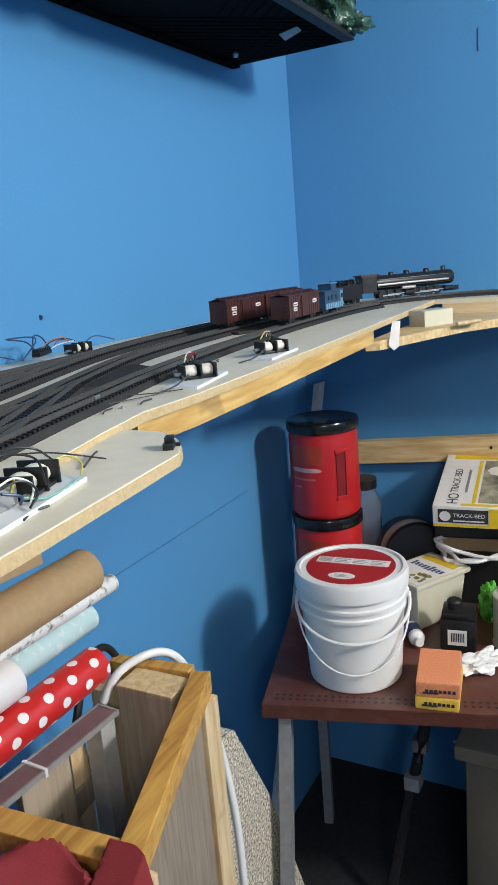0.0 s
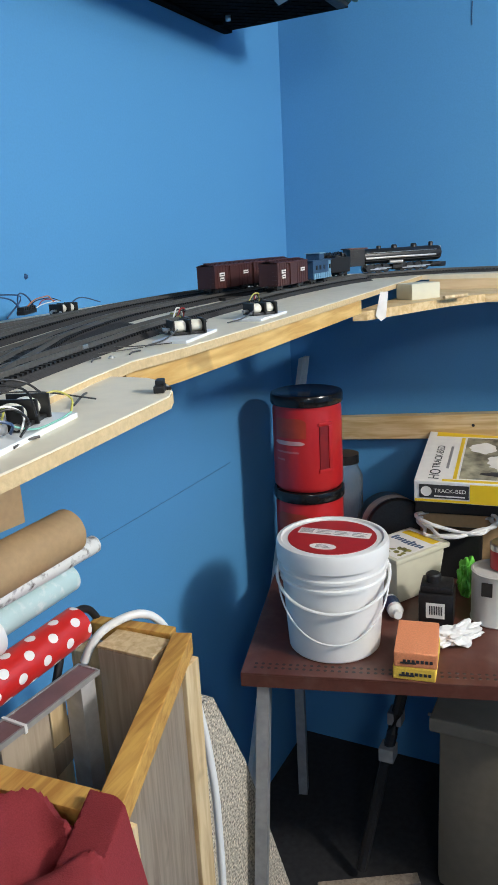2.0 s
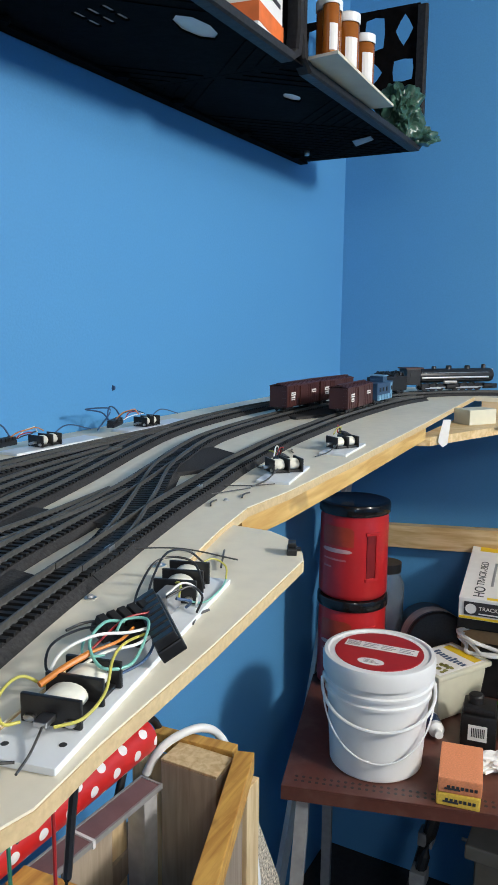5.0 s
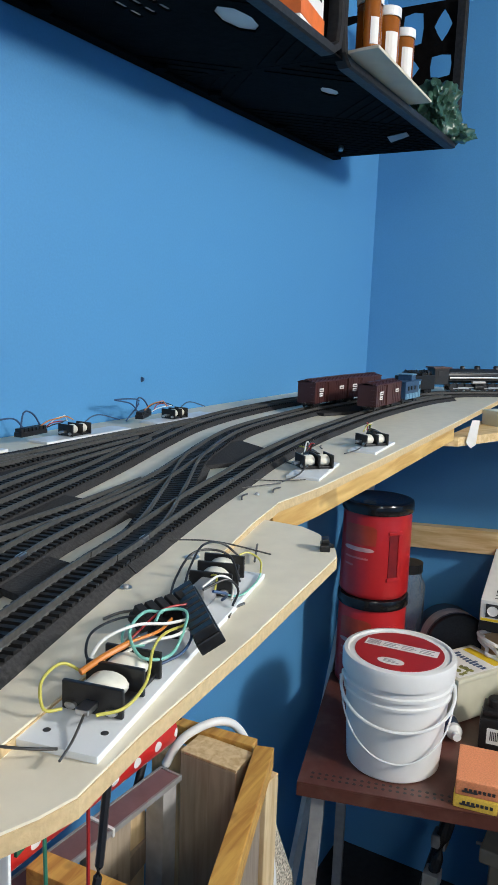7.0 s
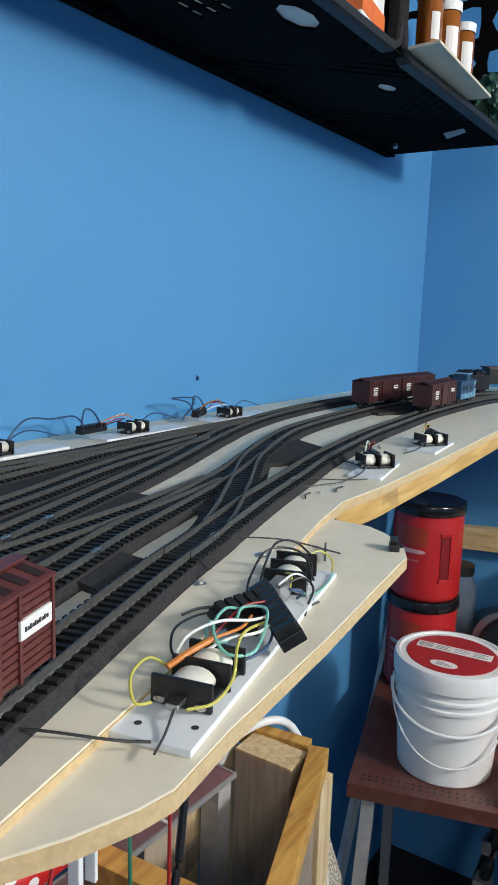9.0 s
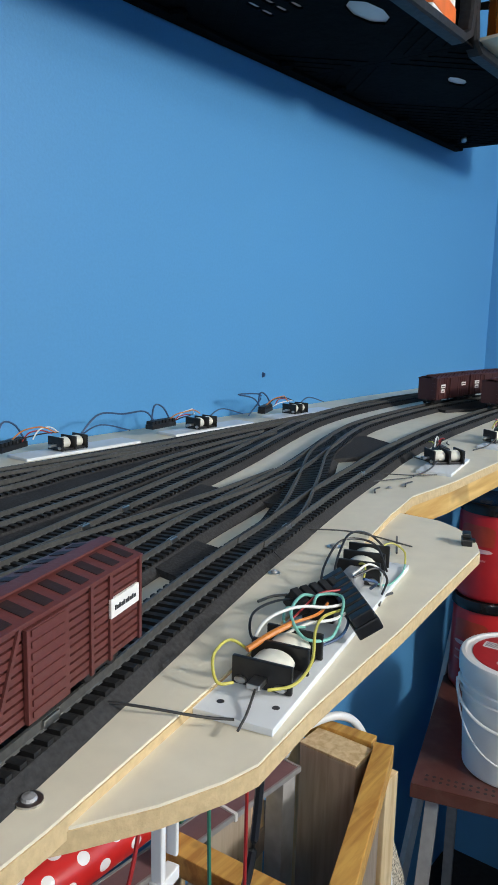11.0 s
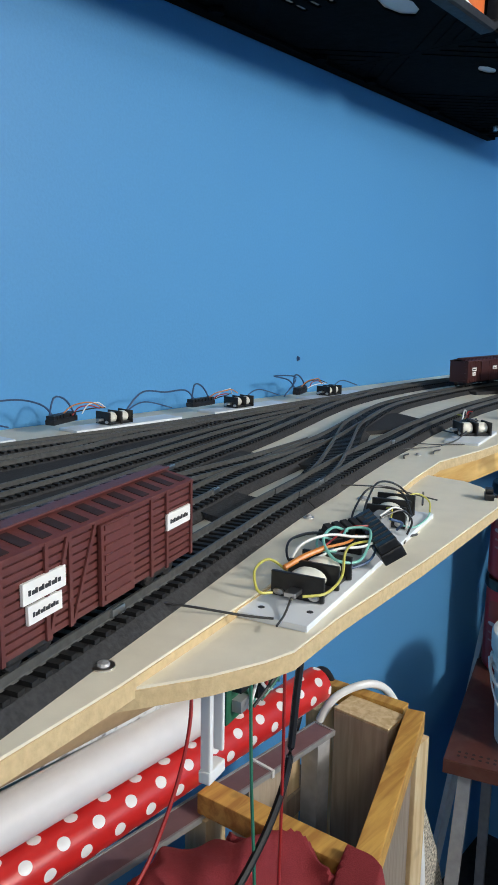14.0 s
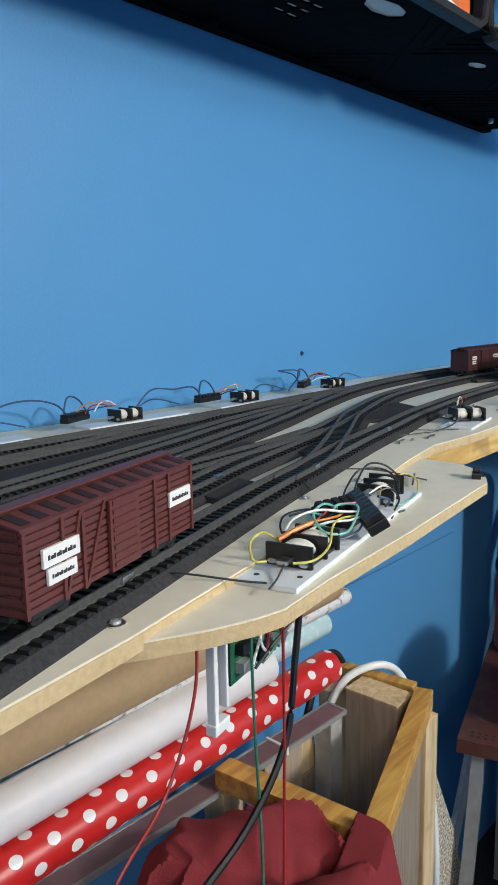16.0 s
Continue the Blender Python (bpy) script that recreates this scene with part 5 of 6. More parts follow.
part("picture", pic, mat("olive_print", (0.20, 0.19, 0.04), 0.5, grain=90, vary=0.8, bump=0.0), tl, "olive and brown printed picture")

# ink bottle
p = W(-0.262, -0.288)
ink = thing("ink_bottle", pose(p.x, p.y, TT, 0, 0, 8), "dark grey square bottle with a white barcode label", "bottle")
part("body", boxm(-0.032, 0.032, -0.036, 0.036, 0.0, 0.072, bevel=0.006), BLACK, ink, smooth=True)
part("shoulder", boxm(-0.029, 0.029, -0.033, 0.033, 0.072, 0.088, bevel=0.006), LOCO, ink, smooth=True)
part("cap", lathe([(0.016, 0.088), (0.016, 0.103), (0.013, 0.106), (0, 0.106)], 20, m=pose(0, 0.008, 0)), BLACK, ink)
part("label", boxm(-0.0328, -0.0321, -0.018, 0.020, 0.018, 0.052), LABEL, ink, "white barcode label")
pr = bmesh.new()
for k in range(8):
    box(pr, -0.0332, -0.0328, -0.013 + 0.0035 * k, -0.011 + 0.0035 * k, 0.026, 0.046)
part("barcode", pr, INK, ink)

# paint tin with a small tin on it
p = W(-0.235, -0.352)
tin = thing("paint_tin", pose(p.x, p.y, TT), "pale metal paint tin with a dark label", "tin")
part("body", lathe([(0, 0), (0.050, 0), (0.052, 0.003), (0.050, 0.006), (0.050, 0.108), (0.052, 0.112), (0.048, 0.114), (0.046, 0.110), (0, 0.110)], 40), mat("pale_tin", (0.60, 0.59, 0.56), 0.45, 0.2, vary=0.05), tin, smooth=True)
part("label_patch", boxm(-0.0515, -0.048, 0.000, 0.022, 0.07, 0.10, bevel=0.001), BLACK, tin)
tin_s = thing("small_tin", pose(p.x + 0.012, p.y - 0.012, TT + 0.1145), "small dark red tin standing on the paint tin", "tin")
part("body", lathe([(0, 0), (0.028, 0), (0.028, 0.045), (0, 0.045)], 28), LIDRED, tin_s, smooth=True)
part("lid", lathe([(0.029, 0.040), (0.029, 0.052), (0.026, 0.055), (0, 0.055)], 28), SILVER, tin_s, smooth=True)
p = W(-0.305, -0.322)
crumple("plastic_pouch", (0.050, 0.026, 0.018), mm((p.x, p.y, TT), -40), PALE, "crumpled white plastic pouch on the brown table", "pouch", 5.5, 0.5)
p = W(-0.268, -0.236)
wb = thing("small_bottle", pose(p.x, p.y, TT + 0.017, 90, 0, -60), "small white bottle lying on its side", "bottle")
part("body", lathe([(0, -0.03), (0.016, -0.03), (0.017, -0.027), (0.017, 0.02), (0.009, 0.028), (0.009, 0.04), (0, 0.04)], 20), PALE, wb, smooth=True)
part("label", lathe([(0.0173, -0.02), (0.0173, 0.01)], 20), WIREM["blue"], wb)

# pile behind: bin, books, roll, jar, cable
p = W(-0.085, -0.315)
bin_ = thing("storage_box", pose(p.x, p.y, TT, 0, 0, 8), "brown cardboard box stacked under other boxes", "box")
part("carton", boxm(-0.06, 0.12, -0.15, 0.15, 0.0, 0.155, bevel=0.003), KRAFT, bin_)
part("dark_tray", boxm(-0.08, 0.12, -0.16, 0.16, 0.1552, 0.213, bevel=0.004), BLACK, bin_)
p = W(-0.100, -0.318, 0.967)
kit = thing("kit_box", pose(p.x, p.y, p.z + 0.028, 0, -8, 6), "white and yellow printed kit box on the pile", "box")
KH = 0.052
part("box_body", boxm(-0.145, 0.145, -0.15, 0.15, 0.0, KH, bevel=0.002), LABEL, kit)
part("front_yellow", boxm(-0.1462, -0.1452, -0.148, 0.030, 0.008, KH - 0.004), YELP, kit, "yellow printed band")
part("front_yellow", boxm(-0.1462, -0.1452, -0.148, 0.148, 0.002, 0.0078), YELP, kit)
fb = part("front_black", boxm(-0.1468, -0.1452, 0.032, 0.138, 0.012, KH - 0.008), INK, kit, "black name panel")
part("emblem", lathe([(0, 0.0), (0.012, 0.0), (0.012, 0.0008)], 20, m=pose(-0.1470, 0.123, 0.028, 0, -90, 0)), LABEL, fb)


def lettering(text, size, m, material, parent):
    """Raised print as a mesh, in the built-in face."""
    cu = bpy.data.curves.new("lettering", "FONT")
    cu.body, cu.size, cu.extrude, cu.align_x, cu.align_y = text, size, 0.0002, "CENTER", "CENTER"
    o = new("lettering", cu)
    me = bpy.data.meshes.new_from_object(o)
    bpy.data.objects.remove(o)
    me.materials.append(material)
    o = new("lettering", me)
    o.parent, o.matrix_basis = parent, m
    return o


lettering("TRACK-BED", 0.0128, Matrix(((0, 0, -1, -0.1472), (-1, 0, 0, 0.072), (0, 1, 0, 0.030), (0, 0, 0, 1))), LABEL, fb)
part("print_line", boxm(-0.1474, -0.1469, 0.040, 0.106, 0.0155, 0.0185), LABEL, fb)
part("top_yellow", boxm(0.112, 0.138, -0.14, 0.13, KH, KH + 0.0005), YELP, kit)
part("top_yellow", boxm(-0.142, -0.132, -0.14, 0.09, KH, KH + 0.0005), YELP, kit)
part("top_picture", boxm(-0.125, 0.105, -0.140, 0.055, KH, KH + 0.0004), mat("olive_grey_picture", (0.30, 0.28, 0.20), 0.45, grain=26, vary=0.85, bump=0.0, stain=0.8, stain_scale=16, stain_color=(0.05, 0.045, 0.03)), kit, "printed picture of scenery")
for px, py, sx, sy, m_, sd in ((-0.03, -0.055, 0.055, 0.050, LABEL, 4.0), (0.045, 0.015, 0.030, 0.028, LABEL, 6.0), (-0.095, -0.06, 0.016, 0.060, INK, 8.0), (0.05, -0.075, 0.035, 0.04, INK, 3.0)):
    o = crumple("picture_patch", (sx, sy, 0.0003), pose(px, py, KH + 0.0004 + 0.0001 * sd / 4), m_, "", "", sd, 0.35, 3)
    o.parent = kit
lines_bm = bmesh.new()
for k in range(5):
    box(lines_bm, -0.05 + 0.014 * k, -0.046 + 0.014 * k, -0.082, -0.030, KH + 0.0012, KH + 0.0014)
part("print_line", lines_bm, INK, kit)
lettering("HO", 0.034, pose(-0.108, 0.108, KH + 0.0004, 0, 0, 0), INK, kit)
lettering("TRACK-BED", 0.024, pose(-0.012, 0.110, KH + 0.0004, 0, 0, 0), INK, kit)
part("print_line", boxm(-0.075, 0.05, 0.082, 0.088, KH, KH + 0.0004), GREYM, kit)
part("top_yellow", boxm(-0.128, 0.105, 0.060, 0.068, KH, KH + 0.0005), YELP, kit)
p = W(-0.105, -0.118)
jar = thing("glass_jar", pose(p.x, p.y, TT), "clear glass jar with a dark lid behind the cans", "jar")
part("glass", lathe([(0, 0), (0.042, 0), (0.045, 0.006), (0.045, 0.21), (0.034, 0.235), (0.034, 0.25), (0.032, 0.25), (0.032, 0.234), (0.042, 0.208), (0.042, 0.008), (0, 0.006)], 32), CLEAR, jar, smooth=True)
part("lid", lathe([(0.036, 0.245), (0.036, 0.268), (0, 0.268)], 28), BLACK, jar)
p = W(-0.105, -0.190)
rollk = thing("black_canister", pose(p.x, p.y, TT + 0.085, 78, 0, -62), "big black cylinder lying behind the food tub", "canister")
part("body", lathe([(0, -0.09), (0.075, -0.09), (0.080, -0.085), (0.080, 0.06), (0.075, 0.065), (0, 0.065)], 40), LOCO, rollk, smooth=True)
part("label_band", lathe([(0.0806, -0.01), (0.0806, 0.05)], 40), mat("printed_sleeve", (0.55, 0.50, 0.42), 0.4, grain=12, vary=0.5, bump=0.0), rollk, "printed paper sleeve")
cb = bmesh.new()
pc = Vector((-0.245, -0.500, 0))
pts = []
for k in range(40):
    a = 2 * math.pi * k / 13
    pts.append((pc.x + (0.062 + 0.012 * math.sin(k * 1.7)) * math.cos(a), pc.y + (0.085 + 0.012 * math.cos(k * 2.3)) * math.sin(a), TT + 0.128 + 0.010 * math.sin(k * 0.9) + 0.0006 * k))
tagged(link("cable_coil", tube(pts, 0.0045, 7, step=0.01), PALE), "loose coil of white cable on the pile", "cable")
p = Vector((-0.318, -0.540, 0))
crumple("green_pouch", (0.024, 0.020, 0.046), mm((p.x, p.y, TT), 0), GREEN, "bright green plastic wrapper among the clutter", "wrapper", 9.2, 0.4, 5, True)
p = Vector((-0.222, -0.505, 0))
tray = thing("dark_tray", pose(p.x, p.y, TT, 0, 0, 8), "dark plastic tray under the coil of cable", "tray")
part("tray", boxm(-0.03, 0.02, -0.05, 0.05, 0.0, 0.118, bevel=0.006), BLACK, tray)

# ---- under the table ----
stand = thing("tripod", pose(S * -0.20, S * -0.25, 0), "dark folded tripod standing under the table", "tripod")
for dx, dy in ((-0.16, 0.10), (0.10, -0.16), (0.12, 0.14)):
    part("leg", tube([(0.0, 0.0, 0.60), (dx * 0.5, dy * 0.5, 0.32), (dx, dy, 0.0)], 0.013, 8, step=0.05), LOCO, stand)
    part("clamp", boxm(dx * 0.5 - 0.02, dx * 0.5 + 0.02, dy * 0.5 - 0.018, dy * 0.5 + 0.018, 0.30, 0.335, bevel=0.003), GREYM, stand)
part("head", boxm(-0.025, 0.025, -0.025, 0.025, 0.58, 0.64, bevel=0.004), LOCO, stand)
part("crank", tube([(-0.02, -0.03, 0.40), (-0.03, -0.10, 0.41), (-0.03, -0.11, 0.40), (0.0, -0.15, 0.32)], 0.004, 6), GREYM, stand)
tote = thing("tote_bin", pose(S * -0.16, S * -0.37, 0), "dull translucent plastic bin under the table", "bin")
tt = boxm(-0.18, 0.18, -0.14, 0.14, 0.0, 0.45, bevel=0.03)
part("body", tt, mat("cloudy_plastic", (0.16, 0.14, 0.11), 0.4, vary=0.08), tote, smooth=True)
part("rim", boxm(-0.195, 0.195, -0.155, 0.155, 0.43, 0.465, bevel=0.006), mat("cloudy_rim", (0.20, 0.18, 0.15), 0.4, vary=0.08), tote)
plank2 = thing("floor_plank", pose(S * -0.30, S * -0.21, 0, 0, 0, -60), "pale plank lying on the dark floor", "plank")
part("plank", boxm(-0.12, 0.12, -0.015, 0.015, 0.0, 0.02, bevel=0.002), PLANK, plank2)

# ---- the wooden frame with rolls and cloth ----
FT = BENCH + S * (1.021 - 1.25)
fr = thing("frame_box", Matrix(), "open pine frame box holding rolls, cables and planks", "crate")
P1, P2, P3, P4 = (W(*q) for q in ((-0.676, -0.190), (-0.836, -0.2445), (-0.845, -0.128), (-0.684, -0.110)))


def beam(a, b, wd, z0, z1, name, material, label=""):
    d = Vector((b.x - a.x, b.y - a.y, 0))
    ln = d.length
    m = Matrix.Translation((a.x, a.y, 0)) @ Matrix.Rotation(math.atan2(d.y, d.x), 4, "Z")
    return part(name, boxm(0.0, ln, -wd / 2, wd / 2, z0, z1, bevel=0.0015, m=m), material, fr, label)


e1 = (P2 - P1).normalized() * 0.019
beam(P1 - e1, P2 + e1 * 4, 0.026, FT - 0.030, FT, "top_rail", PINE, "varnished pine top rail")
e2 = (P3 - P2).normalized() * 0.0185
beam(P2 + e2, P3, 0.030, FT - 0.028, FT - 0.002, "cross_rail", PINE, "varnished pine cross rail")
e3 = (P4 - P1).normalized() * 0.0185
out = Vector((0.022, 0.004, 0))
beam(P1 + e3 + out, P4 + out, 0.020, FT - 0.028, FT - 0.001, "cross_rail", PINE)
beam(P4 - Vector((0.03, 0, 0)), P3, 0.030, FT - 0.150, FT - 0.115, "rear_rail", PLANK)
for q in (P1, P2, P3, P4):
    part("post", boxm(q.x - 0.017, q.x + 0.017, q.y - 0.017, q.y + 0.017, 0.0, FT - 0.0305, bevel=0.0015), PINE_Z, fr, "pale pine corner post")
part("inner_board", boxm(-1.226, -1.178, -0.318, -0.232, 0.30, FT - 0.010, bevel=0.002), OLDPINE, fr, "weathered upright board")
part("board_top", boxm(-1.226, -1.178, -0.318, -0.232, FT - 0.0098, FT - 0.006, bevel=0.001), PINE_Z, fr, "pale sawn board end")
part("side_panel", boxm(-0.14, 0.14, -0.006, 0.004, 0.10, FT - 0.0305, m=Matrix.Translation(((P1.x + P2.x) / 2, (P1.y + P2.y) / 2, 0)) @ Matrix.Rotation(math.atan2(P2.y - P1.y, P2.x - P1.x), 4, "Z")), PLANK, fr, "dark board side")
q = P4.lerp(P3, 0.55)
part("slat", boxm(q.x - 0.045, q.x + 0.035, q.y - 0.012, q.y, 0.3, FT - 0.045, bevel=0.001), OLDPINE, fr)
q = P4.lerp(P3, 0.2)
part("slat", boxm(q.x - 0.05, q.x - 0.02, q.y - 0.012, q.y, 0.3, FT - 0.045, bevel=0.001), PINE_Z, fr)

# steel channel across the frame
BARE = mat("galvanised_steel", (0.55, 0.55, 0.55), 0.45, 0.3, grain=60, vary=0.12, stain=0.3, stain_scale=10)
ch = thing("steel_channel", Matrix(), "mauve steel channel with a grey leg across the frame", "steel channel")
a, b = W(-0.7125, -0.1315, 1.005), W(-1.02, -0.116, 1.005)
chm = Matrix.Translation((a.x, a.y, 0)) @ Matrix.Rotation(math.atan2(b.y - a.y, b.x - a.x), 4, "Z")
ln = (b - a).length
part("web", boxm(0.0, ln, -0.015, 0.015, a.z - 0.004, a.z, m=chm), MAUVE, ch)
for s in (-1, 1):
    part("flange", boxm(0.0, ln, s * 0.0165 - 0.0015, s * 0.0165 + 0.0012, a.z - 0.006, a.z + 0.0012, m=chm), GREYM, ch, "bare metal edge")
part("end_cap", boxm(-0.003, 0.0, -0.0177, 0.0177, a.z - 0.006, a.z + 0.0012, m=chm), GREYM, ch)
part("clip", boxm(0.125, 0.129, -0.0190, 0.0190, a.z - 0.008, a.z + 0.0025, m=chm), PALE, ch, "pale clip round the channel")
part("leg", boxm(0.004, 0.030, -0.014, 0.014, 0.0, a.z - 0.0045, m=chm), BARE, ch, "grey upright leg")
part("leg", boxm(ln - 0.04, ln - 0.012, -0.014, 0.014, 0.0, a.z - 0.0045, m=chm), GREYM, ch, "grey upright leg")


# rolls of wrapping paper
def paper_roll(x0, x1, y0, y1, z0, z1, r, material, label, hollow=True):
    """A roll between two ends, in plan units; r in metres."""
    a, b = W(x0, y0, z0), W(x1, y1, z1)
    d = b - a
    ln = d.length
    m = Matrix.Translation(a) @ d.to_track_quat("Z", "Y").to_matrix().to_4x4()
    t = thing("paper_roll", m, label, "paper roll", "rolls of wrapping paper")
    bm = bmesh.new()
    seg, n = 36, max(int(ln / 0.05), 2)
    uv = bm.loops.layers.uv.new("UVMap")
    rings = [[bm.verts.new((r * (1 + 0.02 * noise.noise(Vector((k, j * 0.4, x0)))) * math.cos(2 * math.pi * k / seg), r * math.sin(2 * math.pi * k / seg), ln * j / n)) for k in range(seg)] for j in range(n + 1)]
    cell = 0.030
    for j in range(n):
        for k in range(seg):
            f = bm.faces.new((rings[j][k], rings[j][(k + 1) % seg], rings[j + 1][(k + 1) % seg], rings[j + 1][k]))
            f.smooth = True
            for lp, (jj, kk) in zip(f.loops, ((j, k), (j, k + 1), (j + 1, k + 1), (j + 1, k))):
                lp[uv].uv = (round(2 * math.pi * r / cell / 1.4142) * 1.4142 * kk / seg, ln * jj / n / cell)
    part("paper", bm, material, t)
    for z, s in ((0.0, -1), (ln, 1)):
        part("roll_end", lathe([(r * 0.985, z), (r * 0.93, z - s * 0.002), (r * 0.62, z - s * 0.001), (r * 0.6, z - s * 0.03), (0, z - s * 0.03)], 28), material, t)
    part("core", lathe([(r * 0.6, 0.001), (r * 0.6, ln - 0.001)], 24), KRAFT, t)
    return t


paper_roll(-0.700, -1.30, -0.115, -0.115, 1.031, 1.0285, 0.0248, POLKA, "red wrapping paper roll with white polka dots")
paper_roll(-0.775, -1.32, -0.108, -0.108, 1.060, 1.058, 0.0255, WRAPW, "plain white wrapping paper roll")
paper_roll(-0.672, -1.20, -0.088, -0.088, 1.053, 1.052, 0.020, TEAL, "pale teal floral wrapping paper roll")
paper_roll(-0.650, -1.25, -0.098, -0.096, 1.074, 1.085, 0.013, FLORAL, "thin white wrapping roll with dark floral print")
paper_roll(-0.678, -1.34, -0.098, -0.098, 1.096, 1.092, 0.031, KRAFT, "brown kraft paper roll")
v0 = W(-0.735, -0.085, 1.132)
tagged(link("cardboard_flap", boxm(-0.10, 0.04, -0.004, 0.0, -0.03, 0.035, m=mm(v0, -6)), KRAFT), "brown cardboard piece among the paper rolls", "cardboard")

# draped maroon cloth over the near rail
cl = bmesh.new()
nu, nv = 96, 96
cc = W(-0.917, -0.222)
grid = []
for i in range(nu + 1):
    row = []
    for j in range(nv + 1):
        u, v = i / nu * 2 - 1, j / nv * 2 - 1
        ang_, rr = math.atan2(v, u), max(abs(u), abs(v))
        flare = 0.115 * (rr ** 0.8)
        x, y = cc.x + flare * 1.3 * math.cos(ang_), cc.y + flare * 1.4 * math.sin(ang_)
        h = FT + 0.036 - 0.05 * rr ** 2 - 0.42 * max(rr - 0.62, 0) ** 1.2
        fold = noise.noise(Vector((ang_ * 3.2, rr * 0.9, 4.0)))
        x += 0.020 * fold * rr * math.cos(ang_)
        y += 0.020 * fold * rr * math.sin(ang_)
        side = u * 0.45 + v * 0.9 + 0.10 * noise.noise(Vector((u * 2, v * 2, 3.0)))
        h -= 0.026 * math.exp(-(side / 0.16) ** 2)
        warp = noise.noise(Vector((u * 1.4, v * 1.4, 9.0)))
        crease = 1 - abs(noise.noise(Vector((u * 1.5 + warp, v * 3.4 - u * 1.2 + warp, 7.7))))
        swell = math.sin(ang_ * 5 + 3.0 * warp) * rr * rr
        h += 0.018 * (crease ** 3 - 0.5) + 0.007 * swell + 0.012 * warp + 0.007 * math.sin(9 * side + 4 * warp)
        h += 0.0020 * noise.noise(Vector((x * 45, y * 45, 2)))
        near = 9.0
        for qa, qb in ((P1, P2 + (P2 - P1).normalized() * 0.08),):
            d = Vector((qb.x - qa.x, qb.y - qa.y))
            f = min(max(((x - qa.x) * d.x + (y - qa.y) * d.y) / d.length_squared, 0.0), 1.0)
            near = min(near, math.hypot(x - qa.x - d.x * f, y - qa.y - d.y * f))
        h = max(h, FT + 0.007 + 0.003 * warp - 3.0 * max(near - 0.020, 0.0))
        if x > P2.x - 0.024 and y > P2.y + 0.022:  # stays below the cross rail inside the frame
            h = min(h, FT - 0.034 - 0.4 * (x - P2.x + 0.024))
        row.append(cl.verts.new((x, y, h)))
    grid.append(row)
for i in range(nu):
    for j in range(nv):
        cl.faces.new((grid[i][j], grid[i + 1][j], grid[i + 1][j + 1], grid[i][j + 1]))
r = bmesh.ops.solidify(cl, geom=list(cl.faces), thickness=0.002)
tagged(link("cloth", cl, CLOTH, smooth=True), "crumpled maroon cloth draped over the pine frame", "cloth")

# carpet-covered board beside the frame
cp = bmesh.new()
pts = [W(-0.60, -0.1, 0.87), W(-0.515, -0.1, 0.855), W(-0.455, -0.1, 0.737), W(-0.345, -0.1, 0.4502), W(-0.66, -0.1, 0.4502)]
f0 = [cp.verts.new((q.x, q.y - 0.03, q.z)) for q in pts]
f1 = [cp.verts.new((q.x, q.y + 0.02, q.z)) for q in pts]
cp.faces.new(f0)
cp.faces.new(f1[::-1])
for k in range(5):
    cp.faces.new((f0[k], f1[k], f1[(k + 1) % 5], f0[(k + 1) % 5]))
bmesh.ops.recalc_face_normals(cp, faces=cp.faces)
tagged(link("carpeted_board", cp, CARPET), "board covered in speckled beige carpet beside the frame", "board")


def hose(name, pts, r, color, label, cat="cable"):
    return tagged(link(name, tube([W(*q) for q in pts], r, 10, step=0.006), WIREM[color] if color != "pale" else PALE, smooth=True), label, cat)


hose("white_hose", [(-0.703, -0.119, 0.90), (-0.703, -0.119, 0.985), (-0.702, -0.122, 1.006), (-0.689, -0.131, 1.024), (-0.662, -0.146, 1.027), (-0.643, -0.156, 1.006), (-0.630, -0.168, 0.95), (-0.628, -0.180, 0.87), (-0.632, -0.185, 0.78), (-0.636, -0.185, 0.62), (-0.63, -0.19, 0.452)], 0.006, "pale", "white cable looping over the pine frame")
hose("black_cable", [(-0.66, -0.112, 1.0), (-0.675, -0.106, 1.030), (-0.700, -0.108, 1.032), (-0.722, -0.112, 1.005), (-0.738, -0.112, 0.96), (-0.740, -0.114, 0.91), (-0.722, -0.118, 0.885), (-0.700, -0.112, 0.90), (-0.690, -0.104, 0.94)], 0.0055, "black", "thick black cable coiled inside the frame")

# bracket, circuit board and wires under the side shelf
UZ = BENCH - 0.0147
p = W(-1.024, -0.298)
br = thing("white_bracket", pose(p.x, p.y, 0, 0, 0, 12), "white plastic bracket hanging under the bench", "bracket")
part("upright", boxm(-0.004, 0.000, -0.003, 0.003, UZ - 0.084, UZ + 0.009, bevel=0.001), PALE, br)
part("upright", boxm(0.009, 0.0115, -0.003, 0.003, UZ - 0.076, UZ + 0.009, bevel=0.001), PALE, br)
part("foot", boxm(-0.005, 0.0115, -0.0035, 0.0035, UZ - 0.088, UZ - 0.081, bevel=0.001), PALE, br)
p = W(-0.998, -0.290)
pc_ = thing("circuit_board", pose(p.x, p.y, 0, 0, 0, 12), "green circuit board with tangled wires under the bench", "circuit board")
part("board", boxm(-0.022, 0.052, 0.0, 0.0016, UZ - 0.072, UZ + 0.009), PCB, pc_)
for k in range(9):
    part("chip", boxm(-0.016 + 0.02 * (k % 3), -0.006 + 0.02 * (k % 3), -0.006, 0.0, UZ - 0.042 - 0.012 * (k // 3), UZ - 0.035 - 0.012 * (k // 3)), BLACK if k % 2 else GREYM, pc_)
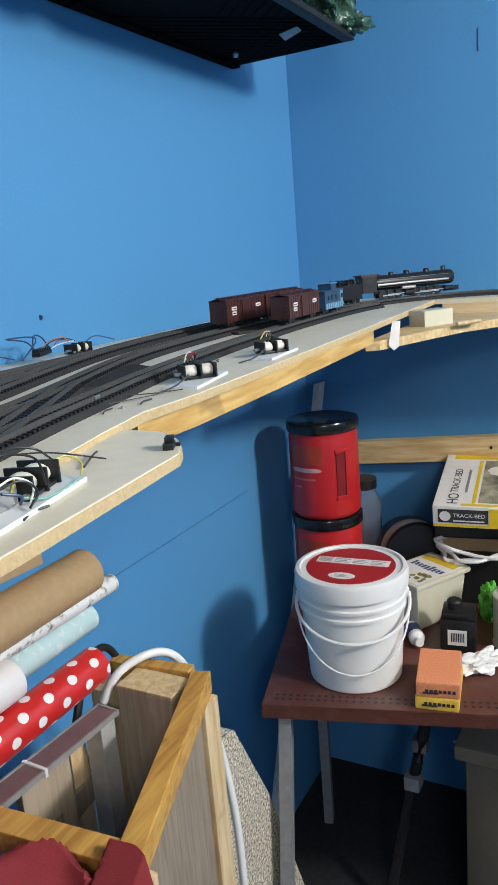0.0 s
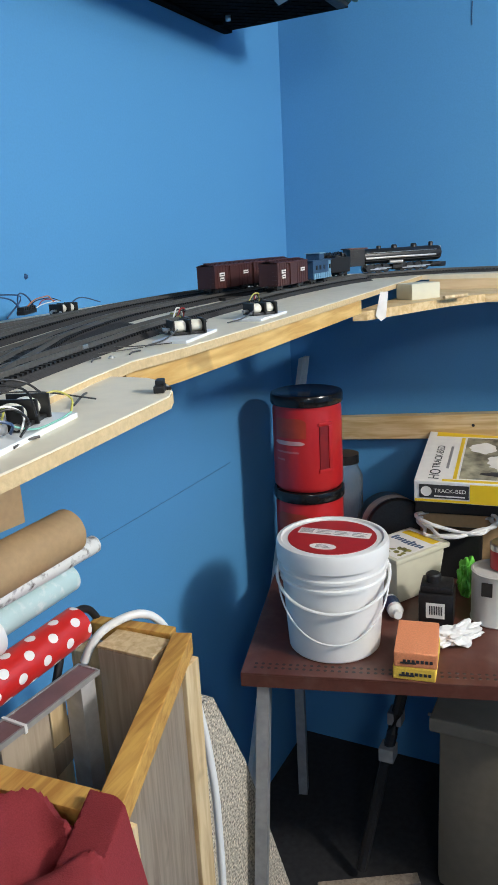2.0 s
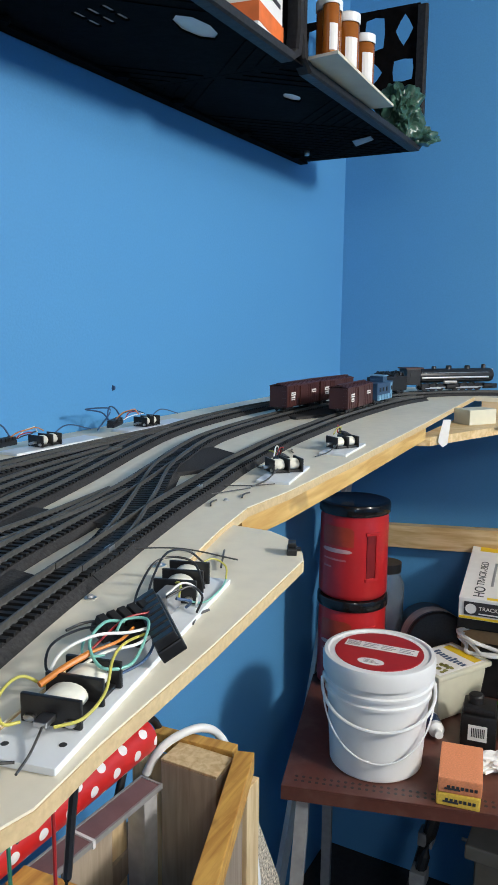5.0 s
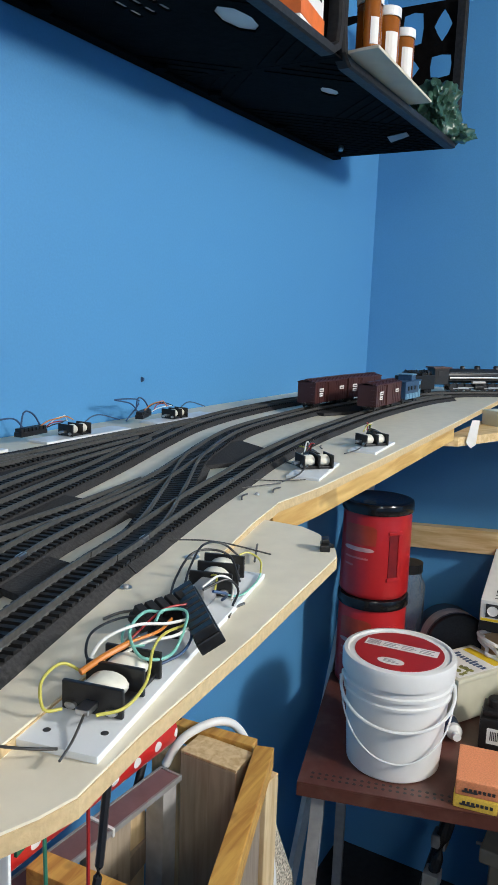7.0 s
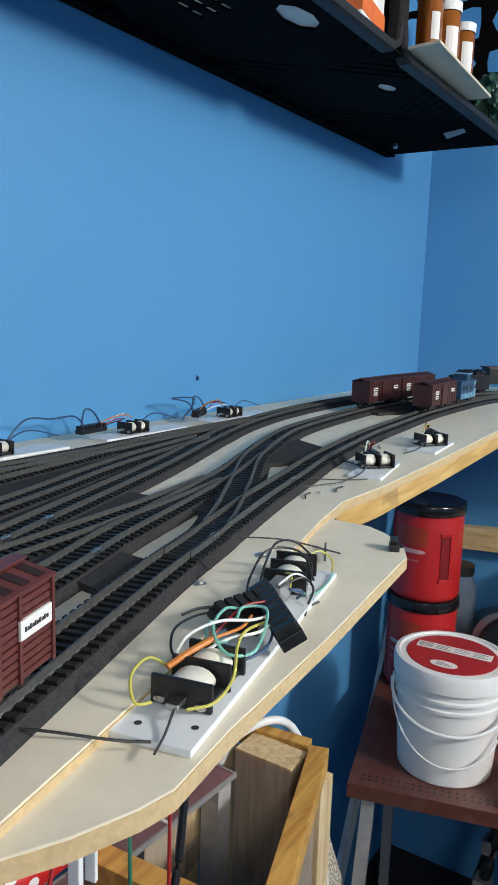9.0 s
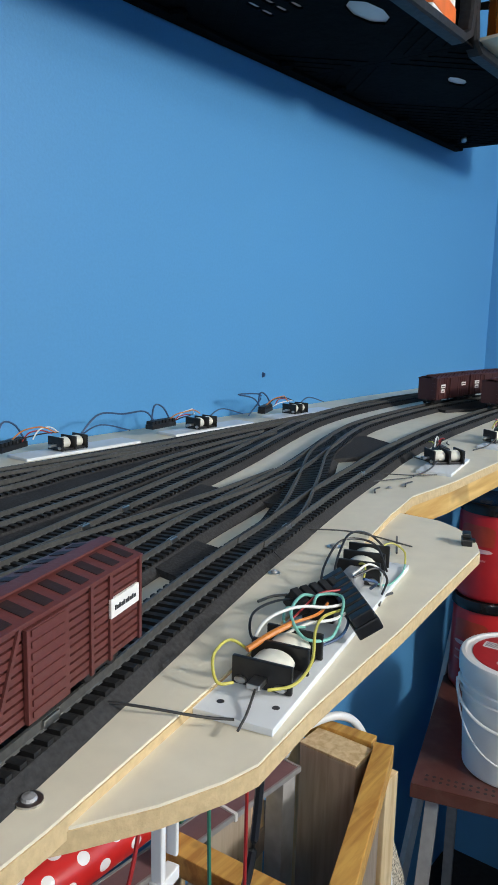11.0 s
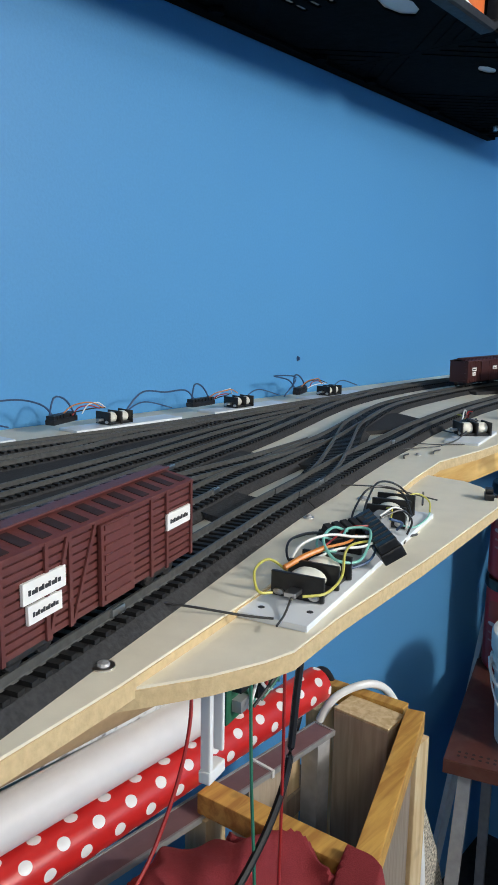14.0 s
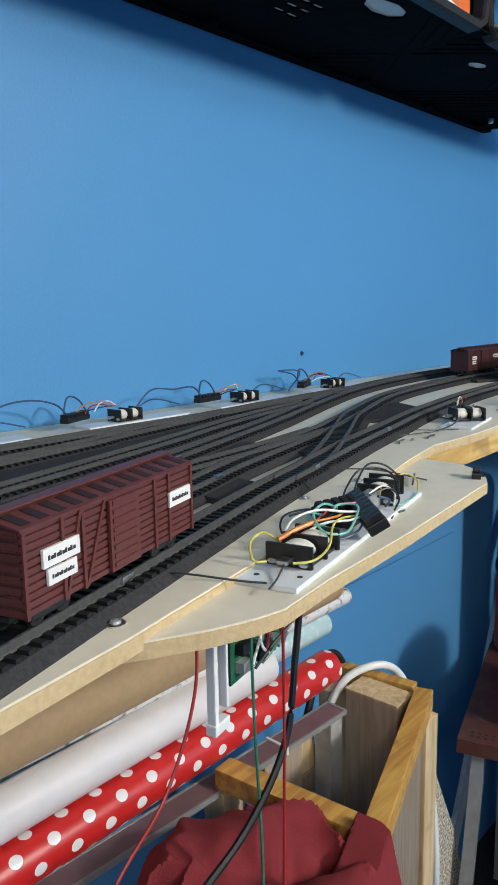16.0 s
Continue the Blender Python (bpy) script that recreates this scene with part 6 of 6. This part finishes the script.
for k, c in enumerate(("white", "teal", "green", "white", "black", "red", "green", "teal", "black", "white")):
    wire_loop(pc_, (-0.015 + 0.006 * k, -0.004, UZ - 0.026), (0.03 - 0.005 * k, -0.010, UZ - 0.064), -random.uniform(-0.004, 0.010), c, 0.0010, 0.014)


def hang(pts, color, r, label):
    return tagged(link("hanging_wire", tube([W(*q) for q in pts], r, 7), WIREM[color], smooth=True), label, "wire", "hanging wires")


# faint shadow line on the north wall, drawn as a thin darker blue tube
tagged(link("wall_shade_line", tube([W(-0.55, -0.0018, 1.016), W(-0.40, -0.0018, 1.0155), W(-0.235, -0.0018, 1.016)], 0.0008), SHADELINE, smooth=True), "thin darker blue line standing for a faint shadow on the wall", "cord")
hang([(-1.008, -0.300, 1.239), (-1.009, -0.302, 1.19), (-1.007, -0.303, 1.12), (-1.008, -0.300, 1.0), (-1.006, -0.30, 0.85)], "green", 0.0010, "thin dark green wire hanging under the bench")
hang([(-0.993, -0.302, 1.239), (-0.994, -0.303, 1.18), (-0.994, -0.302, 1.10), (-0.992, -0.30, 0.98), (-0.99, -0.30, 0.84)], "red", 0.0010, "thin red wire hanging under the bench")
hang([(-1.026, -0.290, 1.2435), (-1.034, -0.300, 1.215), (-1.050, -0.302, 1.185), (-1.076, -0.302, 1.160), (-1.10, -0.30, 1.10), (-1.11, -0.30, 1.0)], "red", 0.0010, "dull red wire slanting down under the bench")
hang([(-0.975, -0.298, 1.239), (-0.983, -0.300, 1.205), (-0.992, -0.302, 1.175), (-1.015, -0.304, 1.155), (-1.045, -0.304, 1.142), (-1.09, -0.30, 1.12), (-1.15, -0.30, 1.06)], "black", 0.0024, "thick black cable slanting under the bench")

p = W(-0.105, -0.405)
crumple("snack_bag", (0.06, 0.05, 0.085), mm((p.x - 0.05, p.y, TT), 15), mat("orange_bag_print", (0.55, 0.18, 0.03), 0.35, grain=14, vary=0.5), "crumpled orange plastic bag behind the paint tin", "bag", 12.4, 0.45)
# small grey tick marks and wire ends scattered on the painted board
for k, (x, y, a) in enumerate(((-0.80, -0.238, 20), (-0.775, -0.244, 12), (-0.70, -0.214, 60), (-0.63, -0.205, 30), (-0.96, -0.287, -20), (-1.00, -0.318, 80), (-0.93, -0.311, 10))):
    q = W(x, y)
    z = BENCH if y > -0.30 and k != 5 else LOBE
    o = tagged(link("wire_end", tube([(-0.012, 0, 0.0012), (0.0, 0.002, 0.0016), (0.012, -0.001, 0.0012)], 0.0008, 6), WIREM["steel"]), "short dark wire end lying on the painted board", "wire end", "wire ends")
    o.matrix_basis = pose(q.x, q.y, z, 0, 0, a)
